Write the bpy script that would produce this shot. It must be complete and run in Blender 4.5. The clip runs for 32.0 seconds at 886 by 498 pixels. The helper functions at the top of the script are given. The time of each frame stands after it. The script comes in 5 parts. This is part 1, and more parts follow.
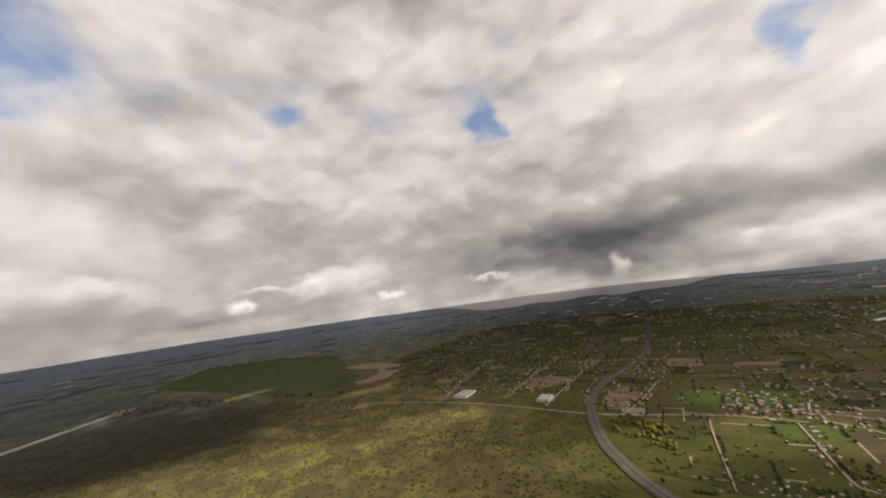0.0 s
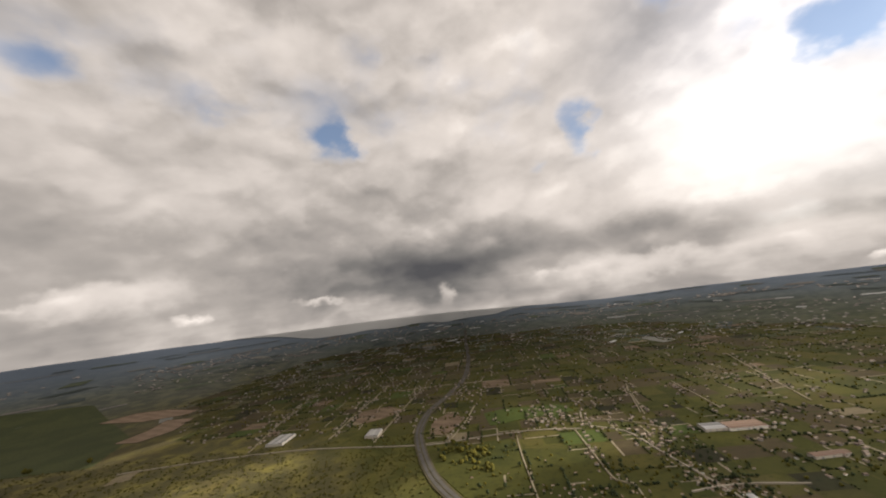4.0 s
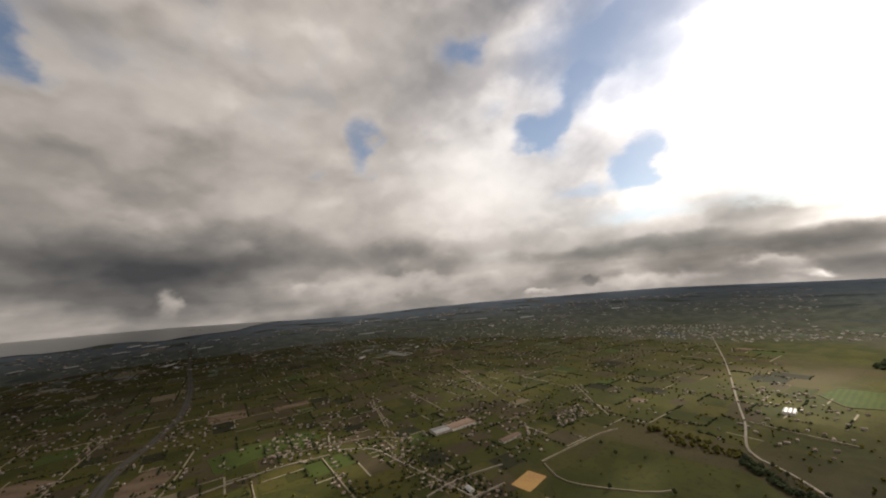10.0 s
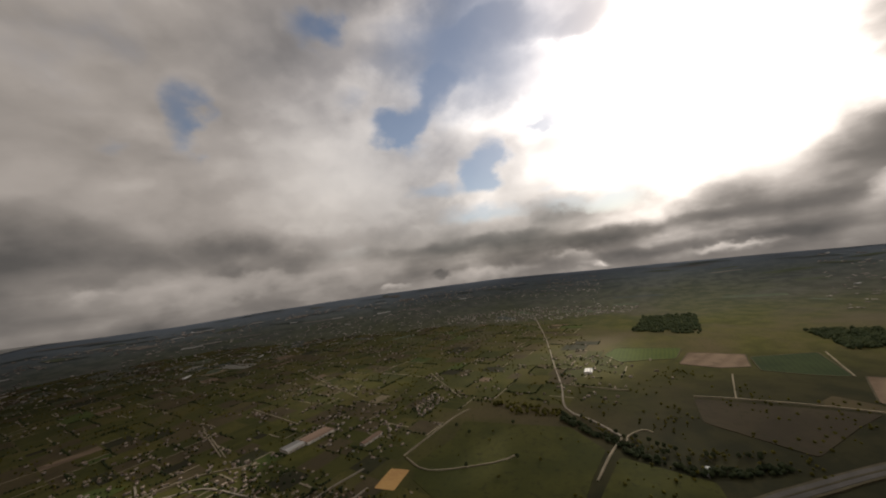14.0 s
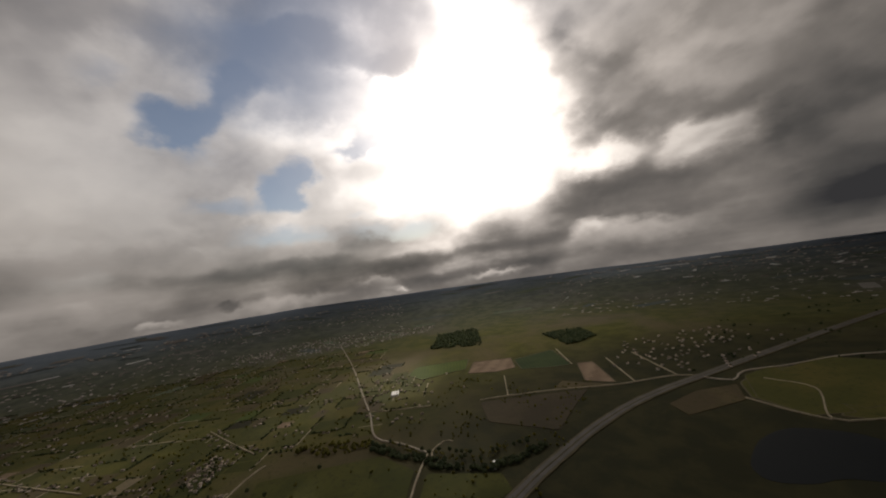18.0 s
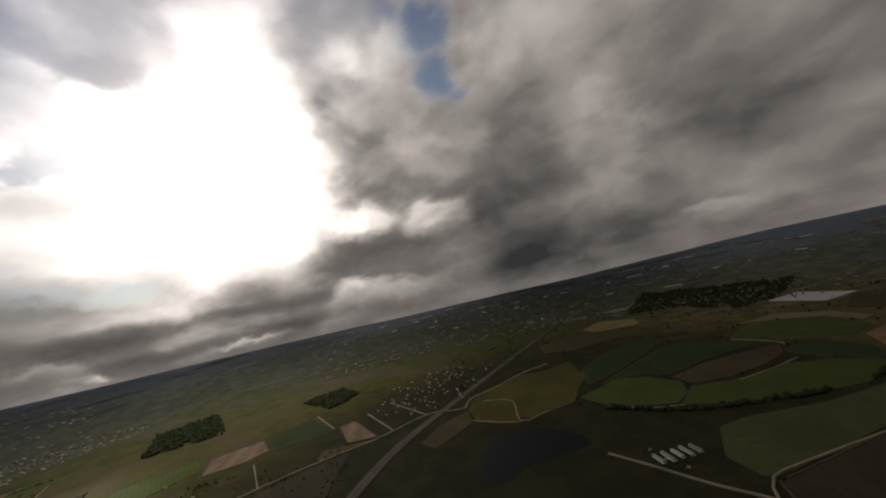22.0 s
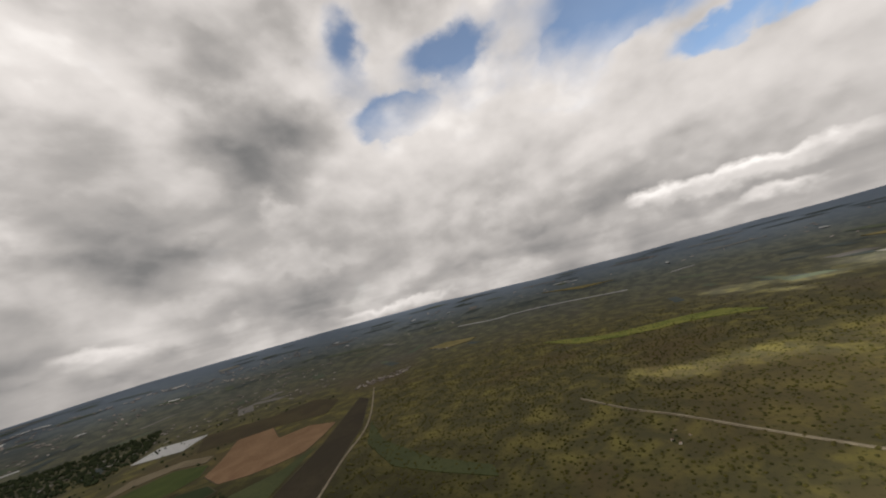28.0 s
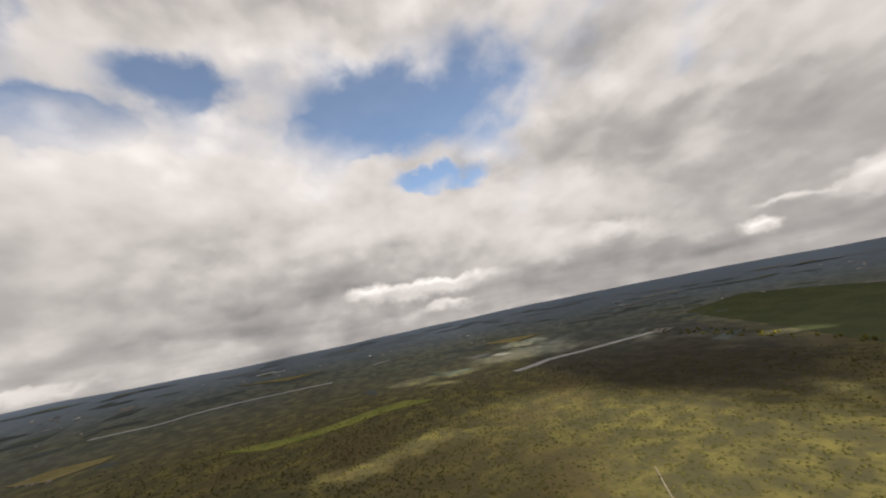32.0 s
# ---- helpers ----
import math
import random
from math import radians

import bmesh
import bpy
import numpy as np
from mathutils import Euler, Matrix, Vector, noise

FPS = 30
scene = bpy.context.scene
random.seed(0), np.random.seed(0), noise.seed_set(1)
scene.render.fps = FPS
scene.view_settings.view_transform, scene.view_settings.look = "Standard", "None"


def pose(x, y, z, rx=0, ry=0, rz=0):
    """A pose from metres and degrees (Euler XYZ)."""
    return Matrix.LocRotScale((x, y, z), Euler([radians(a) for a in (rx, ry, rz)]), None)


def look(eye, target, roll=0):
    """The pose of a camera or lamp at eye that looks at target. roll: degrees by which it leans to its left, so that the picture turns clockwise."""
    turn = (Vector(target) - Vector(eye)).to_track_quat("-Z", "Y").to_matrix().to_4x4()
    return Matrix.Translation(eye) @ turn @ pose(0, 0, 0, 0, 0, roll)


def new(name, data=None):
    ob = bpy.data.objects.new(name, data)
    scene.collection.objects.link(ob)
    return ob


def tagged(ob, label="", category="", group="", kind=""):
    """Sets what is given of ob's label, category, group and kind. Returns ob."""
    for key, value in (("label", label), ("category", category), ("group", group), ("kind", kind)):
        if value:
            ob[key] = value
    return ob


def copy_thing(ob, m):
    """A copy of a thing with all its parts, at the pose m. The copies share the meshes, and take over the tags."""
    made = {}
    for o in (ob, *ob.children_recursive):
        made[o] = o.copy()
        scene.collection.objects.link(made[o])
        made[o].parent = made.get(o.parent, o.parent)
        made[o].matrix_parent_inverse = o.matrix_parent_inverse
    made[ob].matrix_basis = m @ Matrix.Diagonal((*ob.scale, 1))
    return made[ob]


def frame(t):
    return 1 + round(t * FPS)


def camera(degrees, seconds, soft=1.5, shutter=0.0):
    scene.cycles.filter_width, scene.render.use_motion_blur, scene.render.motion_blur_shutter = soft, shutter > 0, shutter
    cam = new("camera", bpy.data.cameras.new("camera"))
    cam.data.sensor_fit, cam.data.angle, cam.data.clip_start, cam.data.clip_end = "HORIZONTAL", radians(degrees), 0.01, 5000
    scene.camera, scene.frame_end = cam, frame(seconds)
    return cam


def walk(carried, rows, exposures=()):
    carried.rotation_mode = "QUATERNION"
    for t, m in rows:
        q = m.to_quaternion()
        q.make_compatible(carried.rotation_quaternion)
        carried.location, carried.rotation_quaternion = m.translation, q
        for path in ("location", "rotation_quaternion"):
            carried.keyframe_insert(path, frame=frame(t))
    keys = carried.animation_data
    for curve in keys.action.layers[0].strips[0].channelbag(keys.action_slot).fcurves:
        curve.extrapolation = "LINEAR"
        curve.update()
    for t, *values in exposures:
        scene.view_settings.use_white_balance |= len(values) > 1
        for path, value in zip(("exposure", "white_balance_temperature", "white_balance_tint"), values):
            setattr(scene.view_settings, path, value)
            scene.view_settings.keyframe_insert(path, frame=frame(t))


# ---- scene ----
# ---- camera ----
cam = camera(103.3, 32.0, soft=2.0)
walk(cam, [
    (0.0, pose(-0.4, 0.7, 391.0, 98.64, 8.34, 0.47)),
    (0.5, pose(-1.4, 7.9, 392.0, 100.32, 8.38, -2.87)),
    (1.0, pose(-2.0, 15.0, 393.0, 101.11, 7.08, -6.95)),
    (1.5, pose(-2.6, 21.9, 394.0, 100.48, 7.81, -10.34)),
    (2.0, pose(-3.0, 28.9, 395.1, 98.00, 8.38, -13.58)),
    (2.5, pose(-3.6, 35.7, 396.3, 96.20, 8.31, -17.85)),
    (3.0, pose(-4.2, 42.5, 397.6, 96.03, 7.75, -21.47)),
    (3.5, pose(-4.7, 49.1, 398.8, 97.76, 7.34, -24.07)),
    (4.0, pose(-5.1, 55.8, 399.8, 99.01, 7.64, -26.41)),
    (4.5, pose(-5.5, 62.5, 400.8, 99.77, 8.22, -28.81)),
    (5.0, pose(-5.6, 69.2, 401.7, 100.07, 8.62, -31.62)),
    (5.5, pose(-5.4, 75.9, 402.5, 99.91, 8.41, -35.22)),
    (6.0, pose(-5.0, 82.3, 403.2, 99.31, 7.12, -39.95)),
    (6.5, pose(-4.2, 88.5, 404.0, 98.12, 6.79, -43.33)),
    (7.0, pose(-2.9, 94.4, 404.8, 97.24, 9.20, -46.55)),
    (7.5, pose(-1.2, 100.0, 405.5, 97.45, 9.80, -51.18)),
    (8.0, pose(0.8, 105.2, 406.2, 97.90, 8.34, -55.36)),
    (8.5, pose(3.1, 110.1, 406.9, 96.16, 7.16, -59.63)),
    (9.0, pose(5.3, 114.6, 407.5, 95.26, 5.14, -61.56)),
    (9.5, pose(7.6, 118.8, 408.2, 95.95, 4.76, -63.64)),
    (10.0, pose(10.0, 122.8, 409.1, 97.03, 5.04, -65.17)),
    (10.5, pose(12.5, 126.4, 409.8, 98.10, 5.80, -65.26)),
    (11.0, pose(15.2, 129.4, 410.5, 97.75, 6.52, -67.26)),
    (11.5, pose(18.2, 132.1, 410.9, 98.54, 6.55, -70.83)),
    (12.0, pose(21.3, 134.6, 411.1, 98.76, 5.96, -73.76)),
    (12.5, pose(24.7, 137.0, 411.2, 98.05, 8.08, -74.58)),
    (13.0, pose(28.3, 139.4, 411.0, 95.80, 5.30, -80.01)),
    (13.5, pose(32.1, 141.8, 410.8, 94.16, 6.43, -84.27)),
    (14.0, pose(35.9, 144.2, 410.4, 93.92, 7.38, -88.52)),
    (14.5, pose(39.8, 146.3, 410.0, 94.58, 8.08, -92.43)),
    (15.0, pose(43.7, 148.3, 409.6, 95.61, 8.42, -95.74)),
    (15.5, pose(47.6, 150.1, 409.3, 96.51, 8.31, -98.22)),
    (16.0, pose(51.5, 151.5, 409.1, 96.77, 7.69, -99.66)),
    (16.5, pose(55.4, 152.6, 408.9, 97.15, 7.97, -106.71)),
    (17.0, pose(59.0, 153.3, 408.8, 96.64, 9.05, -112.47)),
    (17.5, pose(62.3, 153.4, 408.8, 95.01, 8.91, -115.36)),
    (18.0, pose(64.9, 153.1, 408.6, 93.85, 8.69, -119.82)),
    (18.5, pose(66.6, 152.4, 408.2, 94.20, 8.95, -123.72)),
    (19.0, pose(67.5, 151.2, 407.1, 95.82, 9.63, -127.30)),
    (19.5, pose(67.9, 149.7, 405.2, 97.82, 10.47, -131.70)),
    (20.0, pose(68.0, 147.9, 402.8, 98.15, 10.59, -137.56)),
    (20.5, pose(67.7, 146.0, 400.0, 98.03, 10.52, -141.44)),
    (21.0, pose(67.1, 144.2, 397.1, 96.94, 11.18, -146.80)),
    (21.5, pose(66.2, 142.5, 394.6, 96.45, 12.27, -151.22)),
    (22.0, pose(65.1, 140.8, 392.5, 96.80, 12.29, -157.24)),
    (22.5, pose(63.9, 139.3, 391.1, 97.08, 13.96, -162.08)),
    (23.0, pose(62.4, 137.8, 390.5, 97.21, 13.88, -168.87)),
    (23.5, pose(60.3, 136.6, 390.3, 97.79, 14.98, -174.67)),
    (24.0, pose(57.6, 135.6, 390.3, 98.45, 15.44, 179.29)),
    (24.5, pose(54.3, 134.7, 390.2, 98.39, 17.35, 173.12)),
    (25.0, pose(50.3, 133.9, 390.1, 98.13, 18.30, 166.66)),
    (25.5, pose(45.7, 133.0, 389.8, 97.83, 18.54, 159.70)),
    (26.0, pose(40.7, 132.3, 389.5, 97.62, 18.33, 152.04)),
    (26.5, pose(35.5, 132.0, 389.1, 97.67, 17.93, 143.45)),
    (27.0, pose(30.3, 132.0, 388.8, 98.10, 17.61, 133.73)),
    (27.5, pose(25.2, 132.5, 388.5, 97.33, 15.84, 125.53)),
    (28.0, pose(20.0, 133.6, 388.4, 97.43, 14.71, 119.42)),
    (28.5, pose(14.8, 135.4, 388.5, 98.02, 14.83, 113.53)),
    (29.0, pose(9.5, 137.7, 388.8, 98.66, 12.93, 107.11)),
    (29.5, pose(4.2, 140.5, 389.0, 99.07, 12.48, 101.77)),
    (30.0, pose(-1.2, 143.6, 389.3, 99.07, 12.85, 96.47)),
    (30.5, pose(-6.5, 146.8, 389.6, 99.05, 11.87, 89.96)),
    (31.0, pose(-11.6, 150.2, 390.1, 99.92, 11.81, 84.80)),
    (31.5, pose(-16.7, 153.7, 390.8, 101.03, 11.49, 80.13)),
    (32.0, pose(-21.8, 157.2, 391.6, 100.99, 10.89, 74.80)),
], exposures=[(0, 0.7, 6650, 11), (3, 0.64, 6650, 11), (6, 0.46, 6600, 10), (9, 0.2, 6650, 10), (13, -0.35, 6750, 11), (16, -0.78, 6750, 11), (19, -0.88, 6750, 11), (21, -0.97, 6720, 11), (23, -0.6, 6500, 10), (24.5, -0.02, 6350, 10), (26.5, 0.42, 6300, 9), (28, 0.62, 6300, 9), (32, 0.66, 6350, 10)])


# ---- world, sun, cloud deck light ----
SUN_AZ, SUN_EL = 123.0, 29.0
CX, CY, EYE_H = 25.0, 120.0, 400.0
NEAR_R, RIM_R = 2400.0, 4800.0


def sun_way():
    a, e = radians(SUN_AZ), radians(SUN_EL)
    return Vector((math.sin(a) * math.cos(e), math.cos(a) * math.cos(e), math.sin(e)))


world = bpy.data.worlds.new("sky")
scene.world = world
world.use_nodes = True
wt = world.node_tree
sky_tex = wt.nodes.new("ShaderNodeTexSky")
sky_tex.sky_type, sky_tex.sun_disc = "NISHITA", False
sky_tex.sun_elevation, sky_tex.sun_rotation = radians(SUN_EL), radians(SUN_AZ)
sky_tex.altitude, sky_tex.air_density, sky_tex.dust_density = 400, 1.0, 0.8
back = wt.nodes["Background"]
back.inputs["Strength"].default_value = 0.10
wt.links.new(sky_tex.outputs[0], back.inputs["Color"])

sun = new("sun", bpy.data.lights.new("sun", "SUN"))
sun.data.energy, sun.data.angle, sun.data.color = 5.0, radians(0.6), (1.0, 0.93, 0.82)
sun.matrix_world = look(sun_way() * 3000, (0, 0, 0))


# ---- materials ----
class Net:
    """A small builder of node trees."""

    def __init__(self, name):
        self.mat = bpy.data.materials.new(name)
        self.mat.use_nodes = True
        self.tree = self.mat.node_tree
        self.tree.nodes.clear()

    def add(self, kind, **props):
        n = self.tree.nodes.new(kind)
        for k, v in props.items():
            if k == "operation":
                n.operation = v
            elif k == "noise_dimensions":
                n.noise_dimensions = v
            elif k == "data_type":
                n.data_type = v
            elif k == "interpolation_type":
                n.interpolation_type = v
            elif k == "feature":
                n.feature = v
        return n

    def put(self, socket, value):
        if isinstance(value, bpy.types.NodeSocket):
            self.tree.links.new(value, socket)
        else:
            socket.default_value = value

    def m(self, op, a, b=0.0, c=0.0):
        n = self.add("ShaderNodeMath", operation=op)
        for s, v in zip(n.inputs, (a, b, c)):
            self.put(s, v)
        return n.outputs[0]

    def v(self, op, a, b=(0, 0, 0), c=None):
        n = self.add("ShaderNodeVectorMath", operation=op)
        self.put(n.inputs[0], a)
        self.put(n.inputs[1], b)
        if c is not None:
            self.put(n.inputs[2], c)
        return n.outputs["Value"] if op in ("LENGTH", "DOT_PRODUCT") else n.outputs[0]

    def xyz(self, x, y, z):
        n = self.add("ShaderNodeCombineXYZ")
        for s, v in zip(n.inputs, (x, y, z)):
            self.put(s, v)
        return n.outputs[0]

    def noise(self, vec, scale, detail=4.0, rough=0.55, warp=0.0):
        n = self.add("ShaderNodeTexNoise")
        self.put(n.inputs["Vector"], vec)
        n.inputs["Scale"].default_value, n.inputs["Detail"].default_value = scale, detail
        n.inputs["Roughness"].default_value, n.inputs["Distortion"].default_value = rough, warp
        return n

    def span(self, x, a, b, lo=0.0, hi=1.0):
        n = self.add("ShaderNodeMapRange", interpolation_type="SMOOTHSTEP")
        for s, v in zip(n.inputs, (x, a, b, lo, hi)):
            self.put(s, v)
        return n.outputs[0]

    def mix(self, f, a, b):
        n = self.add("ShaderNodeMix", data_type="RGBA")
        self.put(n.inputs["Factor"], f)
        for s, v in ((n.inputs[6], a), (n.inputs[7], b)):
            self.put(s, v if isinstance(v, bpy.types.NodeSocket) else (*v, 1.0) if len(v) == 3 else v)
        return n.outputs[2]

    def surface(self, color, rough=0.9, bump=None, strength=0.4, spec=0.3, metal=0.0):
        b = self.add("ShaderNodeBsdfPrincipled")
        self.put(b.inputs["Base Color"], color if isinstance(color, bpy.types.NodeSocket) else (*color, 1))
        self.put(b.inputs["Roughness"], rough)
        b.inputs["Specular IOR Level"].default_value, b.inputs["Metallic"].default_value = spec, metal
        if bump is not None:
            k = self.add("ShaderNodeBump")
            k.inputs["Strength"].default_value, k.inputs["Distance"].default_value = strength, 0.6
            self.put(k.inputs["Height"], bump)
            self.tree.links.new(k.outputs[0], b.inputs["Normal"])
        self.out(b.outputs[0])
        return self.mat

    def out(self, shader):
        o = self.add("ShaderNodeOutputMaterial")
        self.tree.links.new(shader, o.inputs["Surface"])

    def place(self):
        return self.add("ShaderNodeNewGeometry").outputs["Position"]


def patchy(name, a, b, c, big=0.004, small=0.05, rough=0.95, strength=0.5):
    """An earth or plant surface: broad patches of a and b, with finer flecks of c."""
    n = Net(name)
    p = n.place()
    n1 = n.noise(p, big, 5, 0.6, 0.4)
    n2 = n.noise(p, small, 6, 0.65)
    base = n.mix(n.span(n1.outputs[0], 0.38, 0.62), a, b)
    col = n.mix(n.span(n2.outputs[0], 0.5, 0.72), base, c)
    return n.surface(col, rough, n2.outputs[0], strength, 0.15)


def rows_mat(name, a, b, turn, width):
    """A tilled field: drill rows across the given turn, with patches."""
    n = Net(name)
    p = n.place()
    way = (math.cos(radians(turn)), math.sin(radians(turn)), 0)
    along = n.v("DOT_PRODUCT", p, way)
    n1 = n.noise(p, 0.012, 5, 0.6, 0.5)
    wave = n.m("SINE", n.m("MULTIPLY_ADD", along, 6.283 / width, n.m("MULTIPLY", n1.outputs[0], 6.0)))
    f = n.m("ADD", n.m("MULTIPLY", wave, 0.11), n1.outputs[0])
    n2 = n.noise(p, 0.15, 4, 0.6)
    f2 = n.m("ADD", f, n.m("MULTIPLY_ADD", n2.outputs[0], 0.5, -0.25))
    return n.surface(n.mix(n.span(f2, 0.25, 0.75), a, b), 0.95, f2, 0.4, 0.15)


def ground_mat():
    """Green farmland that turns into olive brown heath towards the west and south-west."""
    n = Net("ground")
    p = n.place()
    n1 = n.noise(p, 0.0016, 6, 0.6, 0.5)
    n2 = n.noise(p, 0.012, 6, 0.62, 0.3)
    n3 = n.noise(p, 0.09, 6, 0.68)
    far = n.m("DIVIDE", n.v("DOT_PRODUCT", p, (-0.94, 0.10, 0)), 900.0)
    heath = n.span(n.m("ADD", far, n.m("MULTIPLY_ADD", n1.outputs[0], 1.2, -0.6)), -0.25, 0.12)
    meadow = n.mix(n.span(n2.outputs[0], 0.38, 0.62), (0.0459, 0.0488, 0.0118), (0.0710, 0.0681, 0.0163))
    meadow = n.mix(n.span(n1.outputs[0], 0.45, 0.68), meadow, (0.0780, 0.0620, 0.0300))
    brush = n.mix(n.span(n2.outputs[0], 0.40, 0.72), (0.0700, 0.0630, 0.0290), (0.1600, 0.1380, 0.0390))
    brush = n.mix(n.span(n1.outputs[0], 0.5, 0.7), brush, (0.0900, 0.0680, 0.0300))
    base = n.mix(heath, meadow, brush)
    base = n.mix(n.span(n3.outputs[0], 0.54, 0.70), base, (0.0281, 0.0311, 0.0104))
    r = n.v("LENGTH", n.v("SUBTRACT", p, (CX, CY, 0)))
    # cloud shade over the south-east fields, painted into the ground as darker colour
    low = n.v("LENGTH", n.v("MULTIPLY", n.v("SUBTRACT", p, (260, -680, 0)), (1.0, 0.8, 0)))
    shaded = n.span(n.m("MULTIPLY_ADD", n1.outputs[0], 500.0, low), 1450, 850)
    base = n.mix(shaded, base, n.mix(n.span(n2.outputs[0], 0.4, 0.62), (0.0192, 0.0192, 0.0089), (0.0296, 0.0281, 0.0118)))
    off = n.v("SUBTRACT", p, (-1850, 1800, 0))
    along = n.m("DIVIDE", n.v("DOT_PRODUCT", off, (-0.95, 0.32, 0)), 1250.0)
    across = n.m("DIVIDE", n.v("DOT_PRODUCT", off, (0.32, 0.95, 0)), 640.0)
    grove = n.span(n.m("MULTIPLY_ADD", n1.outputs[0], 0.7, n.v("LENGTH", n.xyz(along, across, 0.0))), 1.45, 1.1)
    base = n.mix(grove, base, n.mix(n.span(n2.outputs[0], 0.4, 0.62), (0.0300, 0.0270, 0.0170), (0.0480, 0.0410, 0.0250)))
    # wood, then the rim colour: distance haze painted as paler, bluer ground
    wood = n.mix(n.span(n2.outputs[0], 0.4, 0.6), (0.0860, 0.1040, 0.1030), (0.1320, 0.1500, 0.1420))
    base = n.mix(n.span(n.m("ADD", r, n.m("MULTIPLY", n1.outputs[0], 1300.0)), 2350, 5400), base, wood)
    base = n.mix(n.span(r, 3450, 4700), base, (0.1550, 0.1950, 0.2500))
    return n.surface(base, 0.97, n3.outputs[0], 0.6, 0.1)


def cloud_mat():
    """The broken deck of cloud that is the backdrop overhead: cover decides where blue sky and sun come through."""
    n = Net("cloud_deck")
    d = n.v("NORMALIZE", n.v("SUBTRACT", n.place(), (CX, CY, EYE_H)))
    sep = n.add("ShaderNodeSeparateXYZ")
    n.put(sep.inputs[0], d)
    x, y, z = sep.outputs
    u = n.v("MULTIPLY", d, (1.6, 1.6, 2.3))
    w1 = n.noise(u, 1.3, 3, 0.5)
    warp = n.v("SUBTRACT", w1.outputs["Color"], (0.5, 0.5, 0.5))
    fine = n.noise(u, 5.6, 4, 0.52)
    warp2 = n.v("SUBTRACT", fine.outputs["Color"], (0.5, 0.5, 0.5))
    soft = n.v("MULTIPLY_ADD", warp, (0.22, 0.22, 0.22), u)
    big = n.noise(soft, 1.6, 4, 0.46)
    mid = n.noise(soft, 3.0, 3, 0.40)
    s = sun_way() * 0.035
    upper = n.noise(n.v("ADD", soft, (s.x, s.y, s.z + 0.06)), 3.0, 3, 0.42)
    relief = n.m("SUBTRACT", mid.outputs[0], upper.outputs[0])
    puff = n.add("ShaderNodeTexVoronoi", feature="SMOOTH_F1")
    n.put(puff.inputs["Vector"], n.v("MULTIPLY_ADD", warp2, (0.16, 0.16, 0.16), soft))
    puff.inputs["Scale"].default_value, puff.inputs["Smoothness"].default_value = 5.2, 0.6
    puffy = n.span(puff.outputs["Distance"], 0.75, 0.1)
    lit = 0.0
    for size, lift, share in ((2.0, 0.12, 0.34), (4.2, 0.06, 0.26), (9.0, 0.03, 0.14)):
        ends = []
        for drop in (0.0, -lift):
            heap = n.add("ShaderNodeTexVoronoi", feature="SMOOTH_F1")
            n.put(heap.inputs["Vector"], n.v("ADD", n.v("MULTIPLY_ADD", warp2, (0.22, 0.22, 0.22), soft), (0, 0, drop)))
            heap.inputs["Scale"].default_value, heap.inputs["Smoothness"].default_value = size, 0.8
            ends.append(heap.outputs["Distance"])
        lit = n.m("MULTIPLY_ADD", n.m("SUBTRACT", ends[0], ends[1]), share, lit)
    az = n.m("ARCTAN2", x, y)
    el = n.m("ARCSINE", z)
    ang = n.v("MULTIPLY", n.xyz(az, el, 0.0), (57.2958, 57.2958, 0))
    calm = n.span(z, 0.02, 0.30, 0.3, 1.0)
    sway = n.v("ADD", n.v("MULTIPLY", warp, (6, 4, 0)), n.v("MULTIPLY", warp2, (9, 7, 0)))
    ang = n.v("ADD", ang, n.v("MULTIPLY", sway, n.xyz(calm, calm, 0.0)))

    def after(coords, done):
        """The same coordinates, worked out once the earlier step is done: it keeps the tree a chain."""
        return n.v("MULTIPLY_ADD", done, (1e-9, 1e-9, 1e-9), coords)

    def bump(a, e, ra, re, done, coords=None):
        """1 in the middle of an oval of the sky, 0 outside of it."""
        k = n.v("SUBTRACT", after(coords or ang, done), (a, e, 0))
        wr = n.add("ShaderNodeVectorMath", operation="WRAP")
        n.put(wr.inputs[0], k)
        wr.inputs[1].default_value, wr.inputs[2].default_value = (180, 180, 1), (-180, -180, -1)
        return n.span(n.v("LENGTH", n.v("MULTIPLY", wr.outputs[0], (1 / ra, 1 / re, 0))), 1.25, 0.1)

    def total(start, rows):
        s = start
        for a, e, ra, re, k in rows:
            s = n.m("MULTIPLY_ADD", bump(a, e, ra, re, s), k, s)
        return s

    cover = n.m("MULTIPLY_ADD", n.m("SUBTRACT", big.outputs[0], 0.5), 0.4, 0.90)
    cover = n.m("MULTIPLY_ADD", n.m("SUBTRACT", mid.outputs[0], 0.5), 0.45, cover)
    cover = n.m("MULTIPLY_ADD", n.m("SUBTRACT", puffy, 0.5), 0.10, cover)
    cover = n.m("MULTIPLY_ADD", n.m("SUBTRACT", fine.outputs[0], 0.5), 0.55, cover)
    cover = total(cover, GAPS_A)
    cover = total(cover, GAPS_B)
    cover = total(cover, GAPS_C)
    alpha = n.span(cover, 0.02, 0.76, 0.08, 1.0)
    tone = n.m("MULTIPLY_ADD", n.m("SUBTRACT", big.outputs[0], 0.5), -0.26, 0.63)
    tone = n.m("MULTIPLY_ADD", alpha, 1e-9, tone)
    tone = n.m("MULTIPLY_ADD", n.m("SUBTRACT", mid.outputs[0], 0.5), -0.22, tone)
    tone = n.m("MULTIPLY_ADD", n.m("SUBTRACT", fine.outputs[0], 0.5), -0.10, tone)
    tone = n.m("MULTIPLY_ADD", n.m("SUBTRACT", puffy, 0.5), 0.10, tone)
    tone = n.m("ADD", n.m("MULTIPLY_ADD", relief, 0.40, tone), lit)
